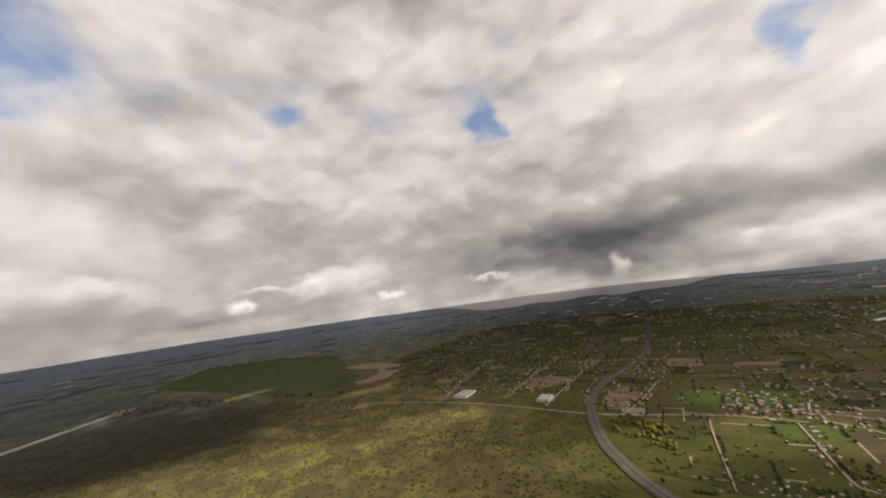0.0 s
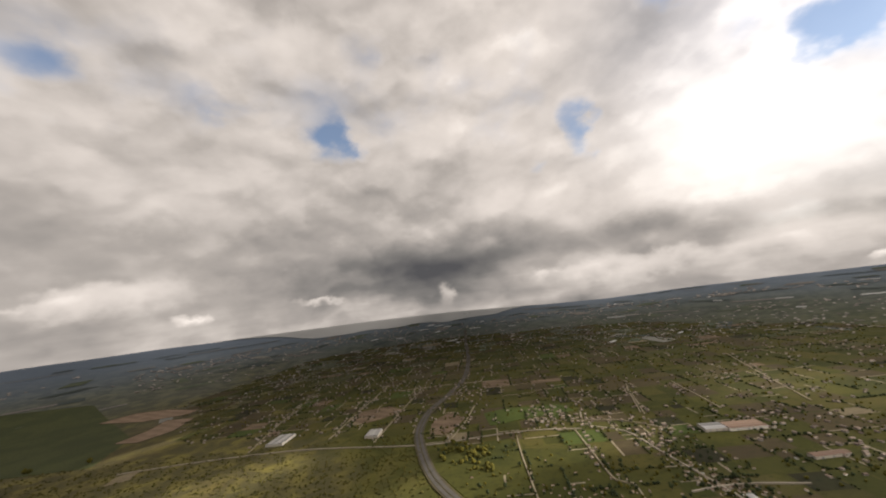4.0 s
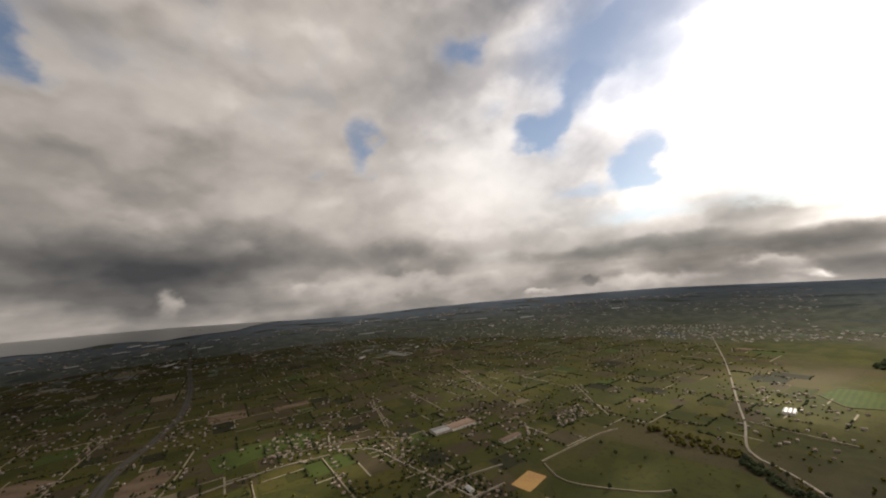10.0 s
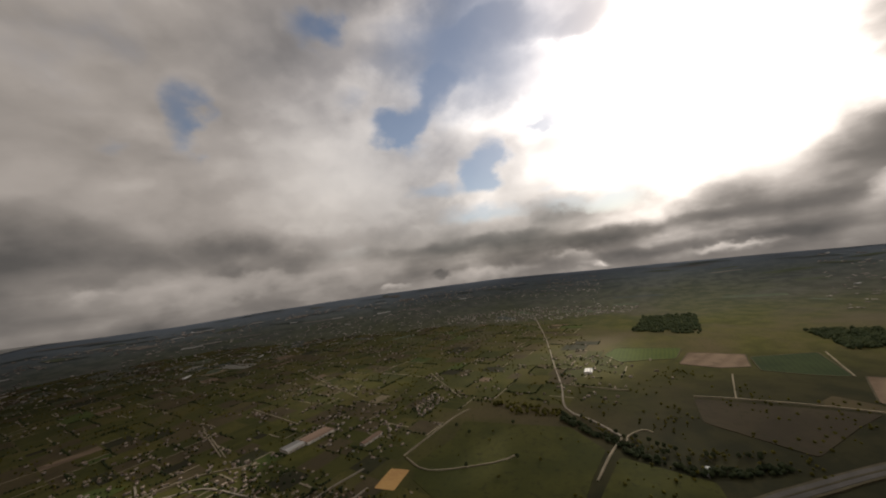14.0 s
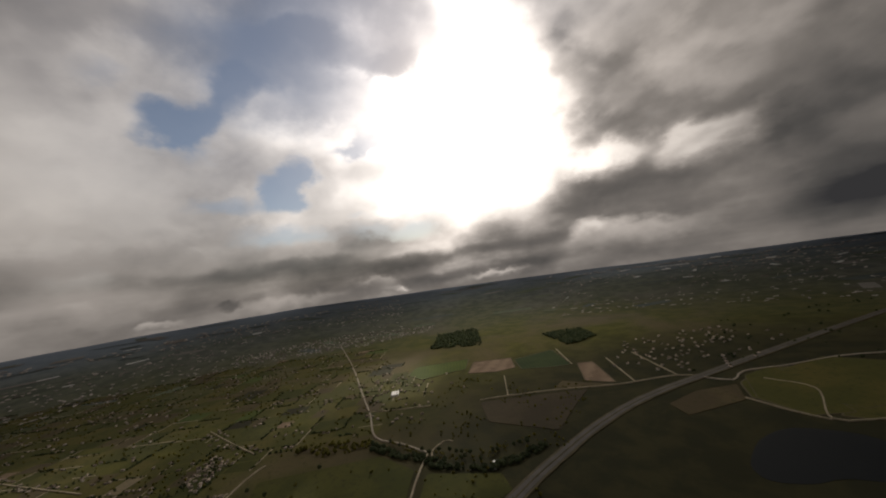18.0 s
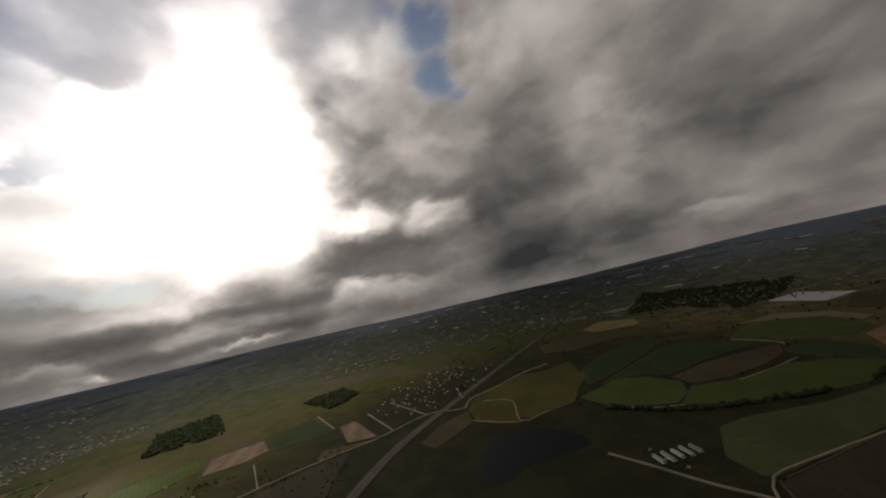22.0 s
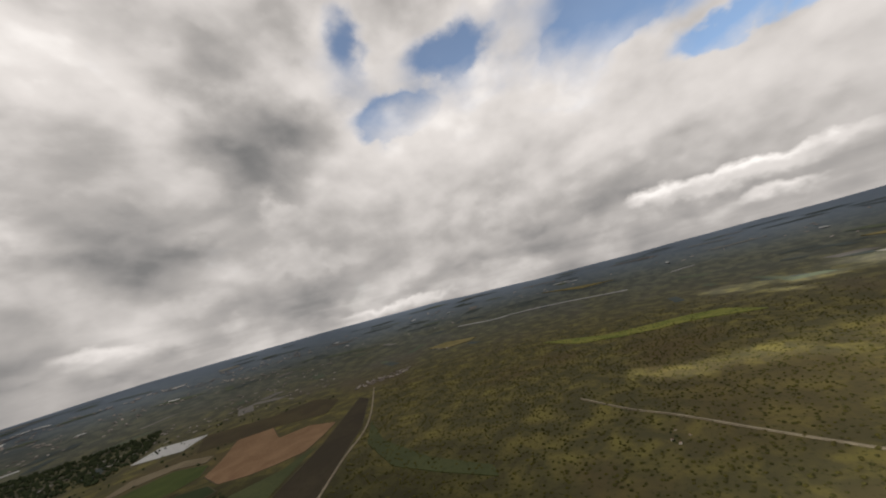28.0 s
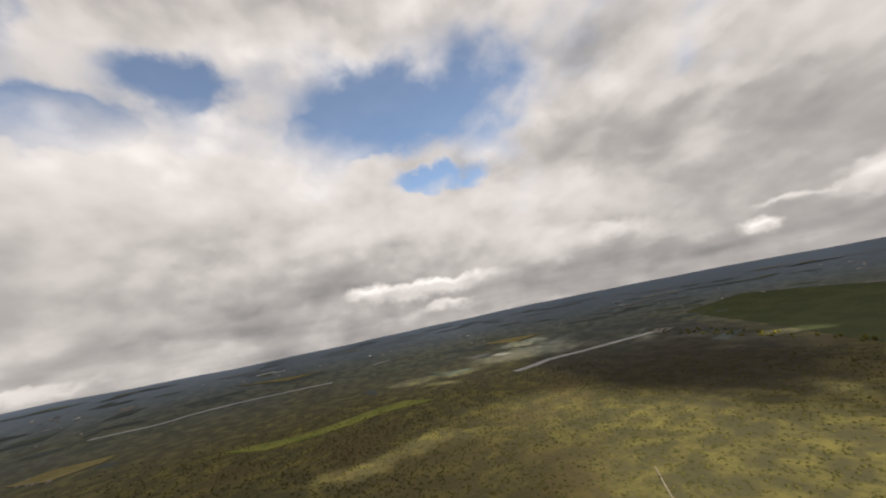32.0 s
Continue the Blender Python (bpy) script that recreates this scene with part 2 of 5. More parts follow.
    # flat layers of cloud, seen edge on, over the skyline
    layers = n.noise(n.v("MULTIPLY_ADD", warp2, (1.2, 0.25, 0), n.v("MULTIPLY", n.xyz(az, el, 0.0), (4.5, 22.0, 0))), 1.0, 3, 0.5)
    tone = n.m("MULTIPLY_ADD", n.m("MULTIPLY", n.m("SUBTRACT", layers.outputs[0], 0.5), n.span(el, 0.16, 0.0)), 0.42, tone)
    tone = n.m("MULTIPLY_ADD", n.span(z, 0.24, 0.02), -0.10, tone)
    tone = total(tone, SHADES_A)
    tone = total(tone, SHADES_B)
    tone = total(tone, SHADES_C)
    tone = total(tone, SHADES_D)
    tone = total(tone, SHADES_E)
    tone = n.m("MULTIPLY_ADD", n.span(cover, 0.9, 0.3), 0.10, tone)
    alpha = n.m("MULTIPLY_ADD", tone, 1e-9, alpha)
    ang_s = n.v("ADD", n.v("MULTIPLY", n.xyz(az, el, 0.0), (57.2958, 57.2958, 0)), n.v("MULTIPLY", warp2, (5, 3, 0)))
    crisp = n.noise(u, 14.0, 3, 0.5)
    ang_s = n.v("ADD", ang_s, n.v("MULTIPLY", n.v("SUBTRACT", crisp.outputs["Color"], (0.5, 0.5, 0.5)), (3.0, 2.4, 0)))
    grain = n.m("MULTIPLY", n.m("SUBTRACT", mid.outputs[0], 0.5), -0.30)
    grain = n.m("MULTIPLY_ADD", n.m("SUBTRACT", fine.outputs[0], 0.5), -0.14, grain)
    grain = n.m("MULTIPLY_ADD", relief, 0.65, grain)
    for rows, coords in ((BANKS_A, ang), (HEADS_A, ang_s), (HEADS_B, ang_s), (HEADS_C, ang_s)):
        for a, e, ra, re, top, foot in rows:
            k = n.v("SUBTRACT", after(coords, alpha), (a, e, 0))
            wr = n.add("ShaderNodeVectorMath", operation="WRAP")
            n.put(wr.inputs[0], k)
            wr.inputs[1].default_value, wr.inputs[2].default_value = (180, 180, 1), (-180, -180, -1)
            q = n.v("MULTIPLY", wr.outputs[0], (1 / ra, 1 / re, 0))
            sq = n.add("ShaderNodeSeparateXYZ")
            n.put(sq.inputs[0], q)
            body = n.m("MULTIPLY", n.span(n.v("LENGTH", q), 1.2, 0.35), n.span(sq.outputs[1], -1.1, 0.3))
            lit = n.m("ADD", n.span(sq.outputs[1], -0.7, 0.95, foot, top), grain)
            tone = n.m("ADD", tone, n.m("MULTIPLY", body, n.m("SUBTRACT", lit, tone)))
            alpha = n.m("MULTIPLY_ADD", tone, 1e-9, n.m("MAXIMUM", alpha, body))
    tone = n.m("MULTIPLY_ADD", n.m("SUBTRACT", crisp.outputs[0], 0.5), -0.09, tone)
    # breaks through which the sun reaches the land
    for a, e, ra, re, k in SUN_GAPS + SUN_GAPS_B:
        alpha = n.m("MULTIPLY", alpha, n.m("MULTIPLY_ADD", bump(a, e, ra, re, alpha, ang_s), -k, 1.0))
    shaken = n.v("ADD", n.v("MULTIPLY_ADD", warp, (0.2, 0.2, 0.2), d), n.v("MULTIPLY", warp2, (0.25, 0.25, 0.25)))
    near_sun = n.v("DOT_PRODUCT", n.v("NORMALIZE", shaken), tuple(sun_way()))
    glow = n.m("POWER", n.m("MAXIMUM", near_sun, 0.0), 10.0)
    # thin cloud close to the sun shines most
    veil = n.m("ADD", n.span(tone, 0.42, 1.0), n.m("MULTIPLY", n.m("MULTIPLY", n.span(alpha, 0.85, 0.1), n.m("POWER", glow, 3.0)), n.m("DIVIDE", 0.55, n.m("MAXIMUM", alpha, 0.05))))
    over = n.m("MAXIMUM", n.m("SUBTRACT", tone, 0.6), 0.0)
    eased = n.m("ADD", n.m("MINIMUM", tone, 0.6), n.m("DIVIDE", over, n.m("MULTIPLY_ADD", over, 1.3, 1.0)))
    ramp = n.add("ShaderNodeValToRGB")
    n.put(ramp.inputs[0], eased)
    e = ramp.color_ramp.elements
    e[0].position, e[0].color = 0.0, (0.060, 0.060, 0.064, 1)
    e[1].position, e[1].color = 1.0, (1.02, 0.955, 0.89, 1)
    for pos, c in ((0.25, (0.145, 0.138, 0.132, 1)), (0.5, (0.30, 0.275, 0.255, 1)), (0.75, (0.53, 0.485, 0.45, 1))):
        k = e.new(pos)
        k.color = c
    em = n.add("ShaderNodeEmission")
    n.put(em.inputs["Color"], ramp.outputs[0])
    n.put(em.inputs["Strength"], n.m("MULTIPLY_ADD", n.m("MULTIPLY", n.m("MULTIPLY", glow, veil), n.span(mid.outputs[0], 0.66, 0.42, 0.5, 1.15)), 3.6, n.span(z, 0.70, 0.92, CLOUD_LIGHT, 0.2)))
    tr = n.add("ShaderNodeBsdfTransparent")
    ms = n.add("ShaderNodeMixShader")
    n.put(ms.inputs[0], alpha)
    n.put(ms.inputs[1], tr.outputs[0])
    n.put(ms.inputs[2], em.outputs[0])
    n.out(ms.outputs[0])
    n.mat.cycles.emission_sampling = "NONE"
    return n.mat


# ovals of the sky: azimuth, elevation, half width, half height in degrees, change
SUN_GAPS = [
    (98.0, 30.0, 46.0, 26.0, 0.32),
    (117.8, 36.5, 11.0, 5.3, 0.84),
    (115.7, 32.5, 11.2, 5.1, 0.95),
    (103.9, 34.1, 15.2, 7.1, 0.95),
    (105.2, 29.3, 12.9, 5.5, 0.40),
    (105.3, 26.4, 14.1, 5.6, 0.40),
    (97.1, 29.4, 15.8, 6.8, 0.35),
    (132.1, 57.2, 29.9, 13.6, 0.70),
    (103.0, 38.0, 11.6, 5.6, 0.70),
    (132.6, 53.5, 48.9, 23.4, 0.70),
    (128.0, 25.5, 9.9, 3.9, 0.35),
    (124.0, 26.7, 11.7, 4.7, 0.35),
    (108.0, 46.2, 20.3, 10.1, 0.95),
    (96.4, 44.3, 14.3, 7.1, 0.95),
    (92.8, 34.0, 13.5, 6.3, 0.84),
    (91.8, 25.1, 9.7, 3.7, 0.24),
    (88.9, 13.7, 5.2, 1.3, 0.32),
    (91.3, 13.0, 3.6, 1.0, 0.29),
]
SUN_GAPS_B = [
    (94.8, 9.3, 6.6, 1.6, 0.29),
    (96.3, 8.4, 6.3, 1.6, 0.29),
    (88.2, 13.7, 4.5, 1.1, 0.26),
    (110.1, 8.2, 4.5, 1.1, 0.32),
    (99.2, 8.3, 5.1, 1.3, 0.29),
    (94.1, 8.7, 4.6, 1.1, 0.26),
    (114.2, 7.9, 3.9, 1.0, 0.29),
    (119.1, 11.6, 4.7, 1.2, 0.24),
    (121.1, 11.2, 4.0, 1.0, 0.24),
    (110.0, 8.1, 5.0, 1.2, 0.26),
    (107.7, 8.9, 4.7, 1.2, 0.21),
    (97.6, 9.1, 5.3, 1.3, 0.24),
    (119.6, 9.9, 4.3, 1.1, 0.21),
]
GAPS_A = [
    (266.2, 32.6, 50.1, 12.2, -0.42),
    (306.8, 33.0, 21.2, 17.8, -0.11),
    (349.8, 34.3, 53.8, 8.9, -0.22),
    (12.1, 32.1, 15.7, 13.3, -0.11),
    (35.4, 35.7, 27.4, 11.1, -0.11),
    (52.8, 24.3, 3.4, 5.6, -0.68),
    (84.0, 23.5, 6.1, 3.3, -1.12),
    (89.0, 28.3, 4.4, 5.6, -0.83),
    (93.6, 30.6, 5.8, 3.3, -0.75),
    (95.8, 15.3, 4.0, 4.2, -1.12),
    (99.0, 18.2, 2.9, 2.8, -0.75),
    (112.5, 22.7, 6.0, 5.0, -1.12),
    (116.7, 25.0, 3.1, 4.4, -0.75),
    (106.4, 20.4, 4.1, 2.0, -0.75),
    (115.9, 7.6, 5.6, 2.2, -0.90),
    (106.7, 10.4, 2.5, 1.0, -0.44),
    (71.0, 36.8, 6.2, 3.9, -0.83),
    (76.7, 27.5, 5.6, 2.0, -0.33),
]
GAPS_B = [
    (101.3, 34.9, 7.4, 3.3, -0.83),
    (113.4, 32.2, 6.6, 3.3, -0.83),
    (93.6, 34.6, 5.4, 2.8, -0.68),
    (10.0, 28.8, 4.4, 5.6, -0.44),
    (45.3, 20.3, 3.6, 1.6, -0.33),
    (86.9, 19.5, 5.9, 1.6, -0.33),
    (112.1, 11.8, 2.5, 1.1, -0.39),
    (160.2, 37.7, 8.4, 5.0, -0.75),
    (162.1, 30.9, 7.8, 3.9, -0.83),
    (152.4, 41.8, 4.5, 3.3, -0.44),
    (16.6, 41.7, 6.0, 3.9, -0.33),
    (12.0, 28.4, 3.8, 3.3, -0.28),
    (333.6, 31.8, 5.2, 3.3, -0.44),
    (351.7, 32.4, 5.9, 3.1, -0.39),
    (11.3, 29.3, 5.7, 2.4, -0.31),
    (299.6, 35.7, 8.2, 6.7, -0.22),
    (235.6, 39.8, 5.1, 5.6, -0.75),
    (241.1, 28.9, 8.9, 3.1, -0.98),
]
GAPS_C = [
    (251.8, 34.4, 9.4, 3.3, -0.75),
    (274.3, 28.6, 7.0, 4.4, -1.27),
    (283.0, 31.2, 14.3, 6.7, -0.83),
    (288.6, 20.8, 8.9, 2.4, -1.27),
    (297.1, 27.8, 11.3, 7.8, -0.44),
    (328.0, 25.4, 4.9, 4.4, -0.39),
]
SHADES_A = [
    (323.8, 26.1, 33.3, 21.9, -0.06),
    (333.6, 12.3, 35.7, 6.0, -0.04),
    (94.1, 29.7, 22.9, 12.9, 0.13),
    (146.4, 36.8, 31.1, 19.9, 0.11),
    (191.1, 35.9, 18.5, 19.9, 0.11),
    (345.6, 12.0, 30.5, 6.0, -0.08),
    (20.6, 9.0, 20.2, 6.0, -0.13),
    (27.7, 4.7, 12.0, 4.0, -0.10),
    (55.2, 15.9, 20.7, 11.9, 0.11),
    (75.0, 17.2, 12.5, 14.9, 0.24),
    (316.7, 13.8, 12.3, 6.0, 0.05),
    (14.3, 5.7, 26.0, 6.0, -0.18),
    (3.7, 10.7, 20.3, 6.0, -0.10),
    (30.4, 8.4, 20.1, 4.0, -0.10),
    (53.6, 6.6, 20.0, 2.5, -0.10),
    (10.3, 17.7, 26.1, 7.0, -0.05),
    (68.0, 20.6, 12.8, 6.0, 0.13),
    (78.4, 12.4, 20.4, 6.0, 0.14),
]
SHADES_B = [
    (93.8, 9.1, 12.1, 4.0, 0.14),
    (111.5, 2.3, 12.0, 1.6, -0.17),
    (96.6, 4.1, 10.0, 1.4, -0.12),
    (80.6, 4.4, 20.0, 1.2, -0.12),
    (121.5, 20.7, 18.1, 16.9, 0.40),
    (106.2, 27.0, 12.3, 8.0, 0.28),
    (126.8, 11.9, 13.2, 11.9, 0.28),
    (105.3, 11.1, 12.2, 6.0, 0.24),
    (96.3, 23.7, 6.5, 4.0, 0.24),
    (78.5, 18.3, 15.7, 6.0, 0.11),
    (25.1, 3.1, 19.9, 6.0, -0.16),
    (61.2, 7.4, 25.1, 2.5, -0.10),
    (37.7, 8.4, 25.2, 4.0, -0.08),
    (99.7, 3.9, 12.0, 1.4, -0.14),
    (111.4, 2.7, 15.0, 1.2, -0.14),
    (128.5, 3.8, 12.0, 2.5, -0.19),
    (114.8, -0.5, 14.9, 1.4, -0.14),
    (120.4, 11.4, 2.5, 1.2, -0.14),
]
SHADES_C = [
    (125.3, 25.9, 13.3, 14.9, 0.32),
    (131.5, 17.0, 10.4, 11.9, 0.28),
    (112.6, 14.7, 16.5, 7.0, 0.24),
    (117.3, 4.7, 12.0, 2.5, 0.24),
    (104.4, 28.1, 10.2, 8.0, 0.24),
    (97.4, 24.9, 8.8, 6.0, 0.16),
    (80.2, 34.6, 12.1, 6.0, 0.12),
    (150.7, 24.5, 13.1, 9.0, -0.10),
    (152.5, 17.9, 12.6, 8.0, -0.14),
    (176.2, 19.3, 10.6, 10.0, -0.08),
    (171.4, 9.8, 11.1, 10.0, -0.12),
    (171.4, 1.5, 12.0, 6.0, -0.12),
    (145.5, 8.1, 16.1, 3.0, -0.14),
    (152.7, 4.4, 15.0, 2.0, -0.12),
    (132.6, 2.9, 16.0, 1.0, -0.14),
    (124.2, -0.3, 19.9, 1.0, -0.14),
    (102.7, 0.7, 12.0, 1.5, -0.16),
    (158.9, 11.9, 6.1, 4.0, 0.24),
]
SHADES_D = [
    (144.5, 13.6, 6.1, 3.0, 0.24),
    (134.5, 12.5, 8.2, 6.0, 0.20),
    (127.3, 31.2, 11.6, 24.9, 0.28),
    (137.2, 21.4, 8.6, 9.0, 0.24),
    (148.8, 21.0, 12.8, 11.9, 0.13),
    (87.3, 22.6, 35.6, 19.9, 0.13),
    (74.6, 10.3, 25.3, 6.0, 0.06),
    (153.8, 9.9, 14.2, 2.0, -0.16),
    (170.4, 12.2, 12.2, 11.9, -0.12),
    (196.9, 20.2, 11.7, 14.9, -0.20),
    (186.1, 2.4, 12.0, 8.0, -0.16),
    (175.9, 2.8, 15.0, 4.0, -0.16),
    (202.9, 14.2, 8.2, 6.0, -0.16),
    (185.1, 14.4, 5.1, 6.0, 0.16),
    (177.7, 33.5, 9.6, 7.0, 0.11),
    (158.3, 12.0, 6.1, 3.0, 0.28),
    (147.5, 14.3, 8.2, 2.0, 0.24),
    (218.6, 5.5, 12.0, 13.9, -0.08),
]
SHADES_E = [
    (214.7, 23.6, 11.9, 11.9, -0.11),
    (170.6, 5.0, 8.0, 8.0, -0.12),
    (174.8, 36.2, 7.4, 7.0, 0.12),
    (140.9, 40.7, 11.8, 7.0, 0.12),
    (217.0, 30.9, 10.4, 11.9, -0.10),
    (221.2, 22.7, 9.7, 5.0, -0.08),
    (184.1, 25.7, 6.6, 24.9, 0.16),
    (251.5, 19.8, 26.5, 10.0, 0.08),
    (204.4, 10.4, 6.1, 5.0, -0.10),
    (288.7, 15.4, 20.7, 4.0, 0.10),
    (222.6, 28.3, 13.6, 9.0, -0.06),
    (256.3, 21.6, 32.1, 8.0, 0.06),
    (254.1, 6.0, 30.0, 5.0, -0.10),
    (282.5, 10.0, 25.3, 4.0, -0.05),
    (272.2, 40.3, 19.6, 4.0, 0.10),
    (318.0, 6.0, 15.0, 5.0, -0.05),
]
BANKS_A = [
    (254.6, 21.7, 29.9, 11.0, 0.84, 0.60),
    (291.6, 14.1, 17.4, 6.7, 0.82, 0.60),
    (260.5, 21.1, 23.5, 9.3, 0.84, 0.62),
    (231.0, 14.9, 9.6, 7.6, 0.64, 0.44),
    (220.1, 16.7, 2.2, 4.2, 0.70, 0.50),
    (184.3, 14.0, 5.2, 4.2, 0.74, 0.50),
    (157.2, 12.5, 5.2, 2.1, 0.95, 0.70),
    (107.6, 25.9, 8.4, 5.9, 1.05, 0.85),
    (99.1, 25.5, 10.3, 5.1, 1.00, 0.75),
    (80.4, 33.2, 11.1, 5.1, 0.85, 0.60),
]
HEADS_A = [
    (147.8, 1.1, 9.7, 3.2, 0.86, 0.55),
    (142.3, 2.7, 2.8, 2.5, 0.92, 0.62),
    (129.5, -1.4, 5.3, 0.9, 0.80, 0.50),
    (107.2, -0.4, 3.5, 1.8, 0.75, 0.40),
    (110.9, -1.3, 3.5, 0.9, 0.92, 0.50),
    (79.8, -1.2, 2.2, 0.9, 0.92, 0.50),
    (94.7, -1.3, 8.8, 1.9, 0.75, 0.45),
    (80.2, -1.3, 2.6, 0.9, 0.90, 0.50),
    (112.2, -1.5, 1.3, 0.7, 0.95, 0.60),
    (109.2, -0.5, 3.5, 1.9, 0.65, 0.40),
    (127.2, -1.5, 4.4, 1.1, 0.80, 0.45),
    (52.8, 1.0, 12.3, 1.9, 0.70, 0.50),
    (43.2, 2.2, 1.8, 1.4, 0.78, 0.50),
    (27.1, 1.6, 1.6, 2.2, 0.64, 0.45),
    (88.1, 0.0, 1.8, 0.8, 0.30, 0.22),
]
HEADS_B = [
    (51.0, 1.8, 10.6, 2.2, 0.82, 0.60),
    (43.5, 2.3, 1.8, 1.2, 0.90, 0.60),
    (59.3, 1.7, 10.6, 2.2, 0.82, 0.60),
    (350.6, 2.1, 2.2, 1.0, 0.95, 0.60),
    (344.3, 5.0, 8.0, 3.1, 0.84, 0.60),
    (332.6, 5.5, 3.5, 0.9, 0.88, 0.60),
    (312.5, 6.8, 5.3, 2.2, 0.86, 0.60),
    (7.3, 2.8, 4.4, 0.7, 0.78, 0.60),
    (283.6, 4.2, 9.7, 1.9, 0.98, 0.62),
    (275.5, 5.3, 5.3, 1.6, 0.98, 0.62),
    (285.3, 5.1, 11.5, 1.2, 0.98, 0.62),
    (286.9, 1.6, 4.4, 1.2, 0.92, 0.60),
    (329.1, 3.0, 2.6, 1.3, 0.92, 0.65),
    (338.3, 4.8, 3.5, 2.6, 0.88, 0.65),
    (197.9, 2.7, 5.3, 1.4, 0.80, 0.60),
]
HEADS_C = [
    (233.9, -0.2, 10.6, 0.9, 0.80, 0.60),
]

CLOUD_LIGHT = 1.0

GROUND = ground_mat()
CLOUD = cloud_mat()
SOIL = rows_mat("ploughed_soil", (0.104, 0.073, 0.047), (0.170, 0.123, 0.082), 35, 55)
OCHRE = rows_mat("ochre_soil", (0.155, 0.092, 0.048), (0.229, 0.144, 0.078), 20, 12)
CLAY = rows_mat("pale_ploughed_clay", (0.185, 0.130, 0.086), (0.265, 0.190, 0.130), 35, 55)
SAND = rows_mat("stubble", (0.126, 0.101, 0.060), (0.195, 0.161, 0.101), 70, 8)
PITCH = patchy("pitch_earth", (0.42, 0.25, 0.09), (0.36, 0.21, 0.08), (0.46, 0.30, 0.13), 0.02, 0.2)
BRIGHT = rows_mat("young_crop", (0.038, 0.055, 0.012), (0.060, 0.078, 0.016), 60, 14)
DARKGREEN = rows_mat("dark_crop", (0.020, 0.032, 0.011), (0.030, 0.043, 0.014), 60, 14)
DULL = patchy("dull_pasture", (0.047, 0.048, 0.010), (0.070, 0.061, 0.014), (0.030, 0.033, 0.009), 0.005, 0.08)
MEADOW = patchy("meadow_grass", (0.033, 0.037, 0.007), (0.051, 0.051, 0.010), (0.023, 0.027, 0.007), 0.006, 0.07)
YELLOW = patchy("dry_yellow_grass", (0.17, 0.145, 0.055), (0.23, 0.19, 0.075), (0.115, 0.11, 0.04), 0.008, 0.07)
YGREEN = patchy("yellow_green_grass", (0.13, 0.15, 0.028), (0.19, 0.19, 0.04), (0.09, 0.11, 0.025), 0.008, 0.07)
DAMP = patchy("damp_dark_pasture", (0.020, 0.019, 0.009), (0.030, 0.031, 0.012), (0.015, 0.018, 0.008), 0.005, 0.05)
FALLOW = patchy("fallow_earth", (0.051, 0.039, 0.020), (0.067, 0.052, 0.024), (0.037, 0.036, 0.014), 0.006, 0.06)
DARKFALLOW = patchy("dark_fallow_earth", (0.034, 0.027, 0.016), (0.046, 0.036, 0.020), (0.027, 0.026, 0.012), 0.006, 0.06)
OLIVE = patchy("olive_pasture", (0.048, 0.057, 0.022), (0.064, 0.073, 0.027), (0.038, 0.045, 0.018), 0.006, 0.07)
ASPHALT = patchy("worn_asphalt", (0.070, 0.065, 0.058), (0.088, 0.082, 0.073), (0.056, 0.053, 0.048), 0.02, 0.3, 0.9, 0.1)
VERGE = patchy("motorway_verge", (0.062, 0.052, 0.030), (0.080, 0.067, 0.039), (0.042, 0.042, 0.019), 0.02, 0.1)
TRACK = patchy("sandy_track", (0.20, 0.168, 0.115), (0.27, 0.23, 0.16), (0.15, 0.128, 0.085), 0.02, 0.2, 0.95, 0.2)
STREET = patchy("village_street", (0.221, 0.187, 0.145), (0.272, 0.238, 0.187), (0.162, 0.140, 0.111), 0.02, 0.2, 0.9, 0.1)


def wash(name, low, high, rough=0.85):
    """A painted or tiled surface that differs from one house to the next and is stained."""
    n = Net(name)
    info = n.add("ShaderNodeObjectInfo")
    n1 = n.noise(n.place(), 0.6, 5, 0.6)
    c = n.mix(info.outputs["Random"], low, high)
    c = n.mix(n.span(n1.outputs[0], 0.5, 0.8, 0.0, 0.5), c, tuple(v * 0.6 for v in low))
    return n.surface(c, rough, n1.outputs[0], 0.1, 0.3)


WALL = wash("limewashed_wall", (0.46, 0.41, 0.34), (0.74, 0.70, 0.63))
TILE = wash("clay_roof_tiles", (0.145, 0.092, 0.066), (0.30, 0.205, 0.145))
GREYROOF = wash("grey_sheet_roof", (0.17, 0.166, 0.16), (0.38, 0.37, 0.35), 0.5)


def isle(name, low, high, rough=0.85):
    """As wash, but differing from one joined piece to the next."""
    n = Net(name)
    g = n.add("ShaderNodeNewGeometry")
    n1 = n.noise(g.outputs["Position"], 0.5, 4, 0.6)
    c = n.mix(g.outputs["Random Per Island"], low, high)
    c = n.mix(n.span(n1.outputs[0], 0.5, 0.8, 0.0, 0.4), c, tuple(v * 0.6 for v in low))
    return n.surface(c, rough, None, 0.1, 0.3)


FARWALL = isle("limewashed_walls_far", (0.16, 0.14, 0.12), (0.40, 0.365, 0.32))
FARROOF = isle("clay_roofs_far", (0.12, 0.082, 0.060), (0.34, 0.27, 0.215))
PLASTIC = isle("weathered_plastic", (0.32, 0.32, 0.31), (0.66, 0.66, 0.64), 0.4)
FARHOUSE = isle("distant_house", (0.11, 0.092, 0.08), (0.42, 0.375, 0.34))


def water_mat(name, color, rough, spec):
    n = Net(name)
    n1 = n.noise(n.place(), 0.2, 4, 0.6)
    return n.surface(color, rough, n1.outputs[0], 0.05, spec)


